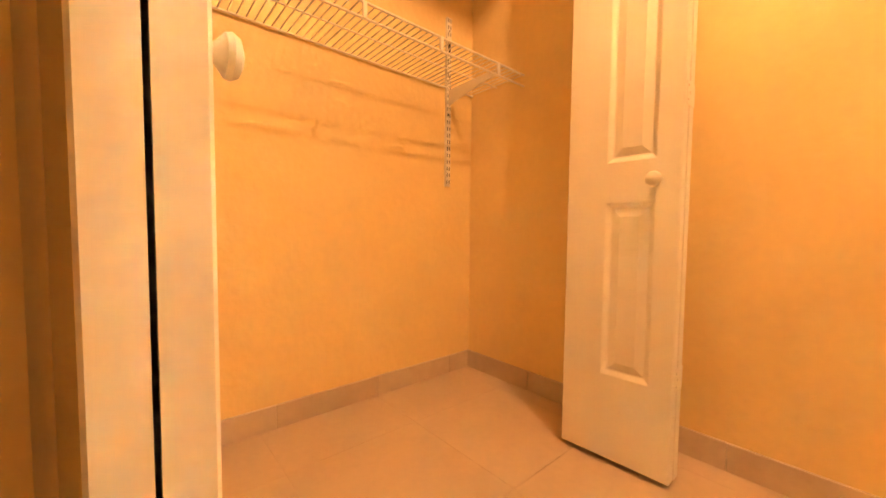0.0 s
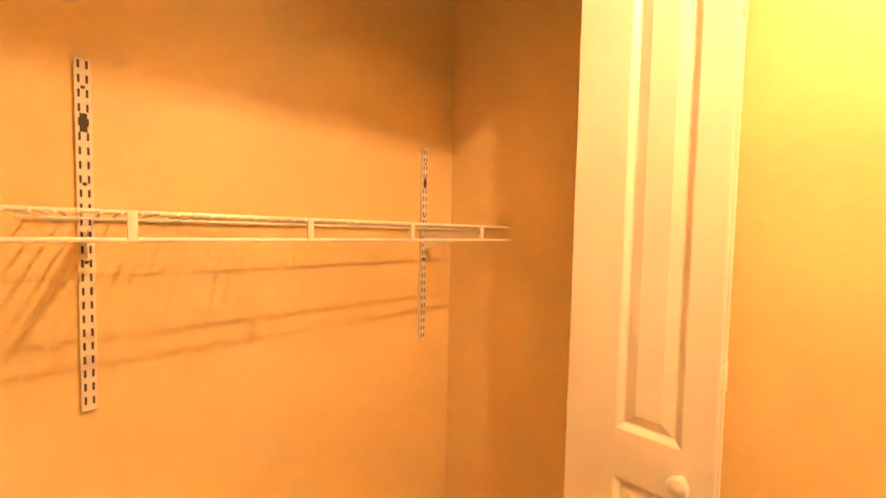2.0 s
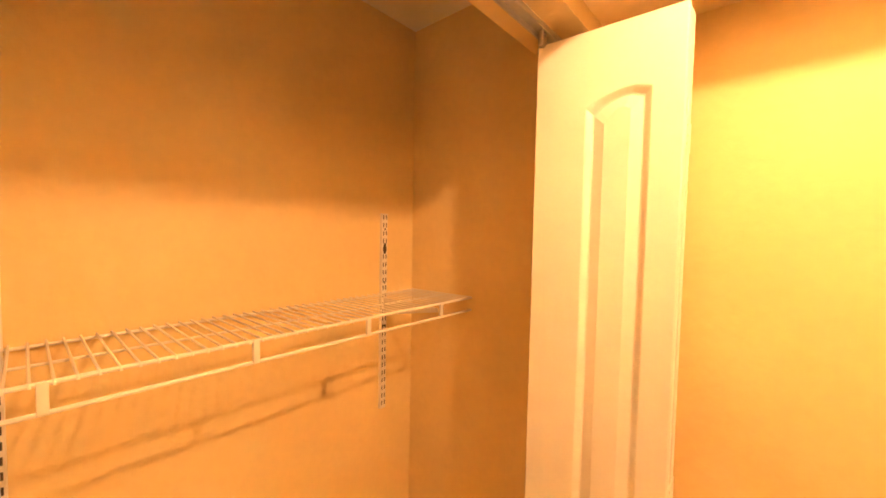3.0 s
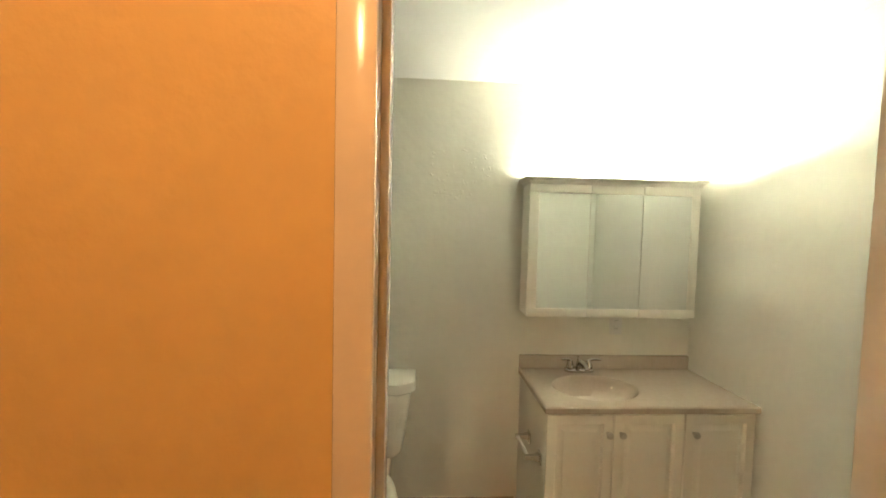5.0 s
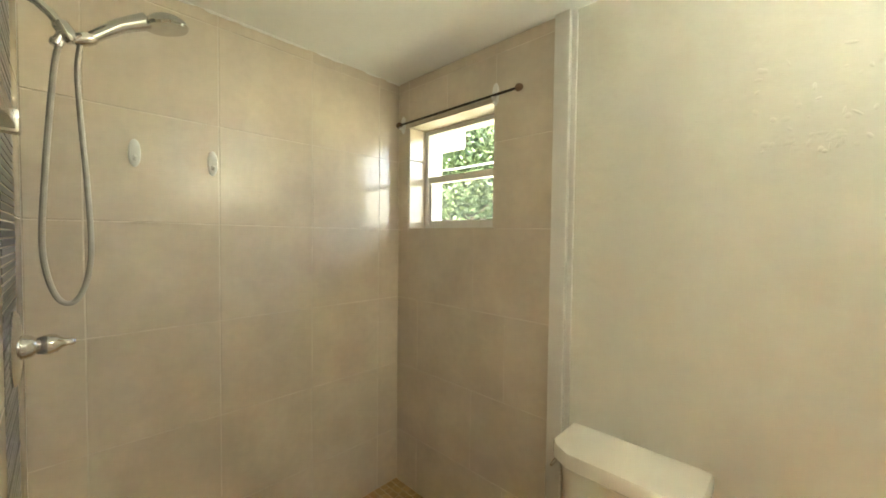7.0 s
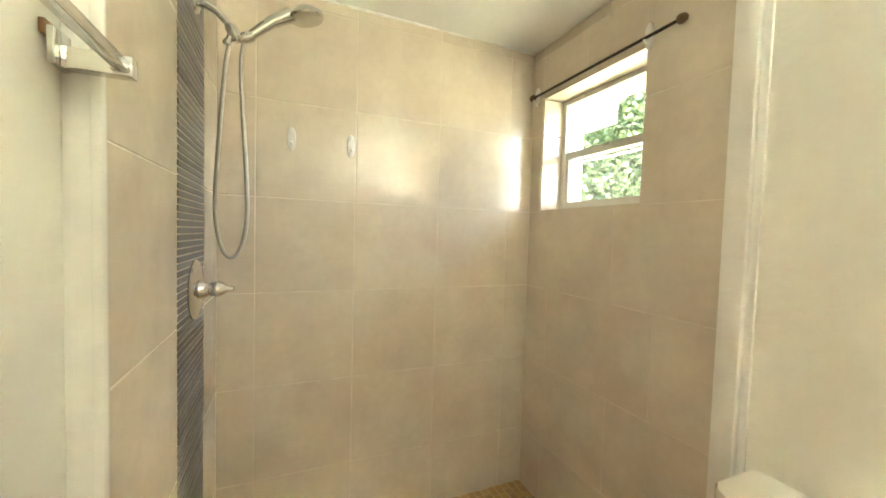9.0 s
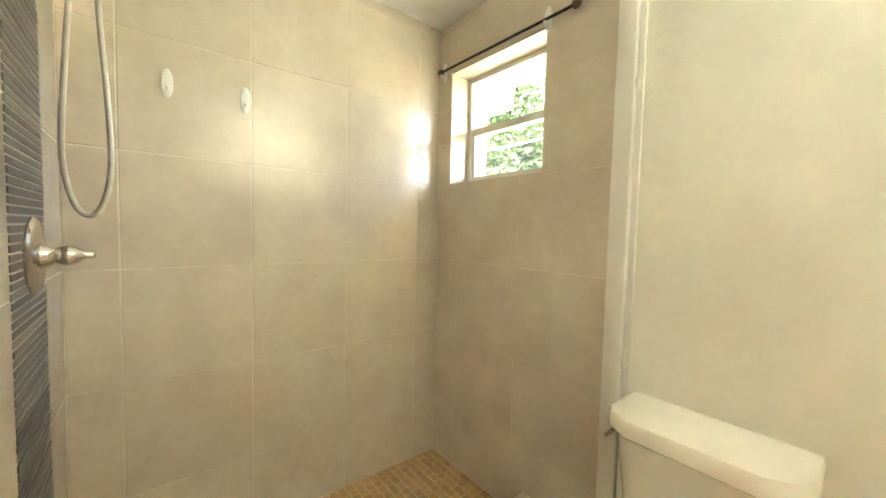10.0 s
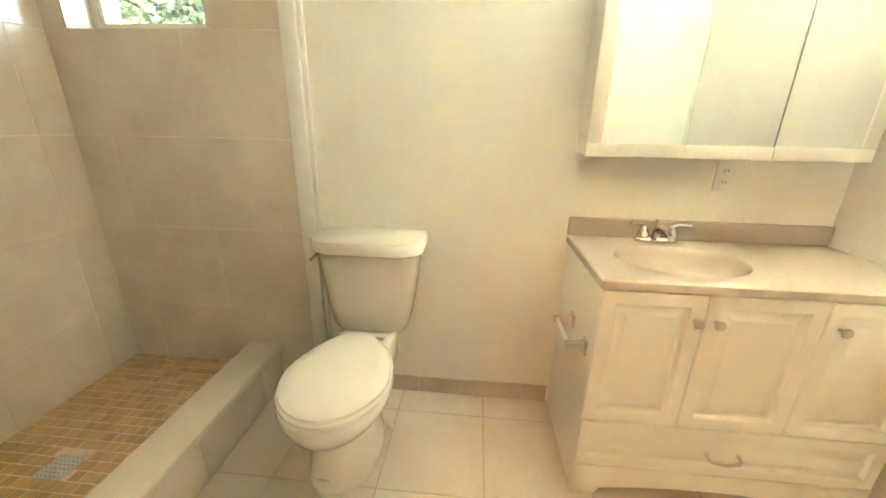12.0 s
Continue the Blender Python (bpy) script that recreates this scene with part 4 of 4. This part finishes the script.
def tree(name, x, y, height, spread, seed, label):
    rnd = random.Random(seed)
    t = thing(name, (x, y, -0.3), label, "tree")
    tube_bm = bmesh.new()
    tube(tube_bm, [(x, y, -0.3), (x + 0.05, y, 0.6), (x - 0.05, y + 0.1, 1.5), (x, y, height * 0.55)], [0.2, 0.15, 0.13, 0.07], 10)
    tips = []
    for k in range(14):
        a = 2 * math.pi * k / 14 + rnd.uniform(-0.2, 0.2)
        z0 = rnd.uniform(0.7, height * 0.5)
        r = spread * rnd.uniform(0.55, 1.0)
        tip = Vector((x + r * math.cos(a), y + r * math.sin(a), z0 + rnd.uniform(0.3, 1.6)))
        tube(tube_bm, [(x, y, z0), (x + 0.45 * r * math.cos(a), y + 0.45 * r * math.sin(a), z0 + 0.35), tip], [0.05, 0.03, 0.012], 6)
        tips.append(tip)
    part("trunk", tube_bm, M["bark"], t)
    verts, faces = [], []
    for k in range(26000):
        tip = rnd.choice(tips)
        c = Vector((x, y, height * 0.5)).lerp(tip, rnd.uniform(0.35, 1.05)) + Vector((rnd.gauss(0, 0.33), rnd.gauss(0, 0.33), rnd.gauss(0, 0.38)))
        d = Vector((rnd.gauss(0, 1), rnd.gauss(0, 1), rnd.gauss(-0.3, 0.6))).normalized()
        s = d.cross(Vector((rnd.gauss(0, 1), rnd.gauss(0, 1), rnd.gauss(0, 1)))).normalized()
        L, w = rnd.uniform(0.08, 0.14), rnd.uniform(0.024, 0.042)
        n = d.cross(s) * 0.01
        i = len(verts)
        verts += [c, c + d * L * 0.45 + s * w + n, c + d * L, c + d * L * 0.45 - s * w + n]
        faces += [(i, i + 1, i + 2), (i, i + 2, i + 3)]
    me = bpy.data.meshes.new("crown")
    me.from_pydata(verts, [], faces)
    me.materials.append(M["leaf"])
    crown = new("crown", me)
    crown.parent = t
    crown.matrix_parent_inverse = Matrix.Translation(t.location).inverted()
    tagged(crown, kind="stuff")


tree("tree", -5.0, 6.6, 5.6, 2.1, 3, "leafy green tree outside the window")
tree("tree", -7.6, 7.4, 6.4, 2.4, 5, "leafy green tree outside the window")
tree("tree", -2.6, 8.2, 4.6, 1.9, 8, "leafy green tree outside the window")
tree("tree", -10.5, 8.0, 6.5, 2.4, 9, "leafy green tree outside the window")


# ---- tiles ----
def tile_mesh(w, h, d, bevel):
    """A tile lying in x and y with its face up, rounded at the upper edge."""
    bm = bmesh.new()
    a, b = w / 2, h / 2
    r = lambda i, z: [(-a + i, -b + i, z), (a - i, -b + i, z), (a - i, b - i, z), (-a + i, b - i, z)]
    loft(bm, [r(0, -d), r(0, -bevel), r(bevel, 0)], cap0=False)
    return bm


_tiles = {}


def piece(name, parent, m, w, h, d, material, bevel=0.0012):
    key = (name, round(w, 4), round(h, 4), round(d, 4), material.name)
    if key not in _tiles:
        _tiles[key] = mesh(name, tile_mesh(w, h, d, bevel), material)
    o = new(name, _tiles[key])
    o.parent = parent
    o.matrix_basis = m
    return o


def spans(edges, gap):
    return [((a + b) / 2, b - a - gap) for a, b in zip(edges, edges[1:]) if b - a > gap * 2]


def lay(name, parent, us, vs, place, d, material, gap, jitter=0.0, bevel=0.0012, skip=None):
    rnd = random.Random(11)
    for cu, wu in spans(us, gap):
        for cv, wv in spans(vs, gap):
            if skip and skip(cu, cv):
                continue
            m = place(cu, cv) @ Matrix.Translation((0, 0, rnd.uniform(-jitter, jitter)))
            piece(name, parent, m, wu, wv, d, material, bevel)


P = 0.385
rows_z = [0.094, 0.398, 0.785, 1.170, 1.555, 1.940, 2.325, BZ]
west = bpy.data.objects["wall_west"]
facing_px = lambda y, z: Matrix.Translation((BX0, y, z)) @ Matrix(((0, 0, 1, 0), (1, 0, 0, 0), (0, 1, 0, 0), (0, 0, 0, 1)))
facing_ny = lambda x, z: Matrix.Translation((x, TILE_Y, z)) @ Matrix(((1, 0, 0, 0), (0, 0, -1, 0), (0, 1, 0, 0), (0, 0, 0, 1)))
facing_py = lambda x, z: Matrix.Translation((x, HEAD_Y, z)) @ Matrix(((-1, 0, 0, 0), (0, 0, 1, 0), (0, 1, 0, 0), (0, 0, 0, 1)))
lay("tile", west, [HEAD_Y, 0.478, 0.866, 1.254, 1.639, TILE_Y], rows_z, facing_px, 0.012, M["wall_tile"], 0.004, 0.0006)
north = bpy.data.objects["wall_north"]
TL, TR = BX0, -0.438
for i, (cz, hz) in enumerate(spans(rows_z, 0.0)):
    z0, z1 = cz - hz / 2, cz + hz / 2
    xs = [TL] + [x for x in ((-0.842, ) if i % 2 else (-1.225, -0.655))] + [TR]
    if z1 <= WZ0 + 0.006:
        lay("tile", north, xs, [z0, z1], facing_ny, 0.012, M["wall_tile"], 0.004, 0.0006)
    else:
        za, zb = max(z0, WZ0), min(z1, WZ1)
        lay("tile", north, [TL, W0], [z0, z1], facing_ny, 0.012, M["wall_tile"], 0.004)
        lay("tile", north, [W1, TR], [z0, z1], facing_ny, 0.012, M["wall_tile"], 0.004)
        if z1 > WZ1:
            lay("tile", north, [W0, -1.02, W1] if z0 < WZ1 else [W0, -0.9, W1], [max(z0, WZ1), z1], facing_ny, 0.012, M["wall_tile"], 0.004)
# plastered outer reveal of the window
structure("window_reveal", boxes((W0, W0 + 0.010, 1.967, 2.034, WZ0, WZ1), (W1 - 0.010, W1, 1.967, 2.034, WZ0, WZ1), (W0 + 0.01, W1 - 0.01, 1.967, 2.034, WZ0, WZ0 + 0.010),
                                 (W0 + 0.01, W1 - 0.01, 1.967, 2.034, WZ1 - 0.010, WZ1)), M["exterior_white"], "white plastered outer reveal of the window", "window reveal")
# lining of the window recess
lining = (("x", W0, 1), ("x", W1, -1))
for ax, x, s in lining:
    for z0, z1 in ((WZ0 + 0.012, 1.94), (1.94, WZ1 - 0.012)):
        o = piece("tile", north, Matrix.Translation((x + s * 0.010, 1.8385, (z0 + z1) / 2)) @ Matrix(((0, 0, s, 0), (s, 0, 0, 0), (0, 1, 0, 0), (0, 0, 0, 1))),
                  0.123, z1 - z0 - 0.003, 0.0095, M["wall_tile"])
for z, s in ((WZ0, 1), (WZ1, -1)):
    piece("tile", north, Matrix.Translation(((W0 + W1) / 2, 1.8385, z + s * 0.010)) @ Matrix(((s, 0, 0, 0), (0, 1, 0, 0), (0, 0, s, 0), (0, 0, 0, 1))),
          W1 - W0 - 0.003, 0.123, 0.0095, M["wall_tile"])
head = bpy.data.objects["wall_shower_end"]
MX0, MX1 = -1.175, -0.862
lay("tile", head, [BX0, MX0], rows_z, facing_py, 0.012, M["wall_tile"], 0.004, 0.0005)
lay("tile", head, [MX1, -0.478], rows_z, facing_py, 0.012, M["wall_tile"], 0.004, 0.0005)
rnd = random.Random(4)
z = 0.100
while z < BZ - 0.03:
    piece("slate_stick", head, facing_py((MX0 + MX1) / 2, z + 0.009) @ Matrix.Translation((rnd.uniform(-0.002, 0.002), 0, rnd.uniform(0.0, 0.0015))),
          MX1 - MX0 - 0.008, 0.0148, 0.012, M["slate"], 0.001)
    z += 0.0187

fb = bpy.data.objects["floor_bathroom"]
up = lambda x, y: Matrix.Translation((x, y, 0.0))
xs = [-0.616] + [-0.395 + P * k for k in range(6)] + [BX1]
ys = [DW0 + 0.05] + [1.641 - P * k for k in (3, 2, 1, 0)] + [BY1]
lay("tile", fb, xs, ys, up, 0.008, M["floor_tile"], 0.005, 0.0004)
fh = bpy.data.objects["floor_hall"]
lay("tile", fh, [CLX] + [-1.2 + 0.45 * k for k in range(6)] + [1.3], [-3.0] + [-2.6 + 0.45 * k for k in range(7)] + [0.24], up, 0.008, M["hall_tile"], 0.0008, 0.0, 0.0004)
fs = bpy.data.objects["floor_shower"]
pitch = 0.0400
rest = bmesh.new()
made = 0
for j in range(36):
    y1 = TILE_Y - 0.002 - pitch * j
    x = BX0 + 0.002
    while x < -0.782:
        w = min(rnd.choice((0.038, 0.042, 0.042, 0.046, 0.05, 0.065)), -0.761 - x)
        if -0.761 - x - w < 0.02:
            w = -0.761 - x
        cx, cy = x + w / 2, y1 - pitch / 2
        x += w
        if abs(cx + 1.079) < 0.034 + w / 2 and abs(cy - 1.137) < 0.058:
            continue
        m = Matrix.Translation((cx, cy, 0.1005 + rnd.uniform(-0.0008, 0.0008)))
        if made < 298:
            piece("mosaic_tile", fs, m, w - 0.0042, pitch - 0.0046, 0.008, M["shower_mosaic"], 0.001)
            made += 1
        else:
            box(rest, cx - w / 2 + 0.003, cx + w / 2 - 0.003, cy - 0.017, cy + 0.017, 0.094, 0.1)
if rest.verts:
    tagged(part("mosaic_field", rest, M["shower_mosaic"], fs, "far rows of the stone mosaic"), kind="stuff")

# ragged caulk along the shower ceiling
bm = bmesh.new()
rnd = random.Random(21)
y = HEAD_Y + 0.02
while y < TILE_Y - 0.02:
    step = rnd.uniform(0.03, 0.09)
    if rnd.random() < 0.85:
        tube(bm, [(BX0 + 0.002, y, BZ - 0.002), (BX0 + 0.003, y + step * 0.5, BZ - 0.003), (BX0 + 0.002, y + step, BZ - 0.002)],
             [rnd.uniform(0.002, 0.006), rnd.uniform(0.004, 0.008), rnd.uniform(0.002, 0.005)], 6)
    y += step
ob = solid("caulk", bm, M["hook_plastic"], "ragged white caulk along the shower ceiling", "caulk", kind="stuff")

# blistered paint on the wall above the toilet
bm = bmesh.new()
for k in range(70):
    u = rnd.random()
    cx, cz = (0.18 + 0.21 * u, 1.775 + rnd.gauss(0, 0.012)) if k < 34 else (0.16 + rnd.uniform(0, 0.34), 1.79 + rnd.uniform(0, 0.24))
    a, b, h = rnd.uniform(0.004, 0.016), rnd.uniform(0.003, 0.010), rnd.uniform(0.0008, 0.0024)
    tw = rnd.uniform(0, math.pi)
    rings = []
    for sc, d in ((1.0, 0.0), (0.75, 0.6), (0.4, 0.9), (0.08, 1.0)):
        rings.append([(cx + sc * (a * math.cos(q) * math.cos(tw) - b * math.sin(q) * math.sin(tw)), BY1 + 0.0004 - h * d, cz + sc * (a * math.cos(q) * math.sin(tw) + b * math.sin(q) * math.cos(tw)))
                      for q in [2 * math.pi * i / 9 for i in range(9)]])
    loft(bm, rings, cap0=False)
solid("blistered_paint", bm, M["bath_wall"], "small blisters in the cream wall paint", "paint", kind="stuff")

# skirting tiles
def skirting(name, along, fixed, a, b, sign, pos0, length, label):
    """A row of skirting tiles on a wall; along is the running axis, sign the side it faces."""
    base = structure(name, boxes(*([(fixed, fixed + sign * 0.004, a, b, 0.0, 0.082)] if along == "y" and sign > 0 else
                                   [(fixed + sign * 0.004, fixed, a, b, 0.0, 0.082)] if along == "y" else
                                   [(a, b, fixed + sign * 0.004, fixed, 0.0, 0.082)] if sign < 0 else [(a, b, fixed, fixed + sign * 0.004, 0.0, 0.082)])), M["grout"], label, "baseboard")
    edges = [a] + [e for e in [pos0 + length * k for k in range(-12, 13)] if a + 0.02 < e < b - 0.02] + [b]
    for c, w in spans(edges, 0.003):
        if along == "y":
            m = Matrix.Translation((fixed + sign * 0.011, c, 0.042)) @ Matrix(((0, 0, sign, 0), (sign, 0, 0, 0), (0, 1, 0, 0), (0, 0, 0, 1)))
        else:
            m = Matrix.Translation((c, fixed + sign * 0.011, 0.042)) @ Matrix(((-sign, 0, 0, 0), (0, 0, sign, 0), (0, 1, 0, 0), (0, 0, 0, 1)))
        piece("tile", base, m, w, 0.084, 0.008, M["base_tile"])


skirting("baseboard_closet_back", "y", CLX, -1.20, DW0 - 0.012, 1, -0.346, 0.40, "beige tile skirting of the closet")
skirting("baseboard_closet_end", "x", DW0, CLX, -0.845, -1, -1.1, 0.385, "beige tile skirting of the closet")
skirting("baseboard_hall_end", "x", DW0, -0.69, DX0 - 0.056, -1, -0.40, 0.385, "beige tile skirting of the hall")
skirting("baseboard_bathroom", "x", BY1, -0.35, 0.67, -1, 0.45, 0.385, "beige tile skirting of the bathroom")
skirting("baseboard_bathroom_east", "y", BX1, DW1, 1.30, -1, 0.45, 0.385, "beige tile skirting of the bathroom")
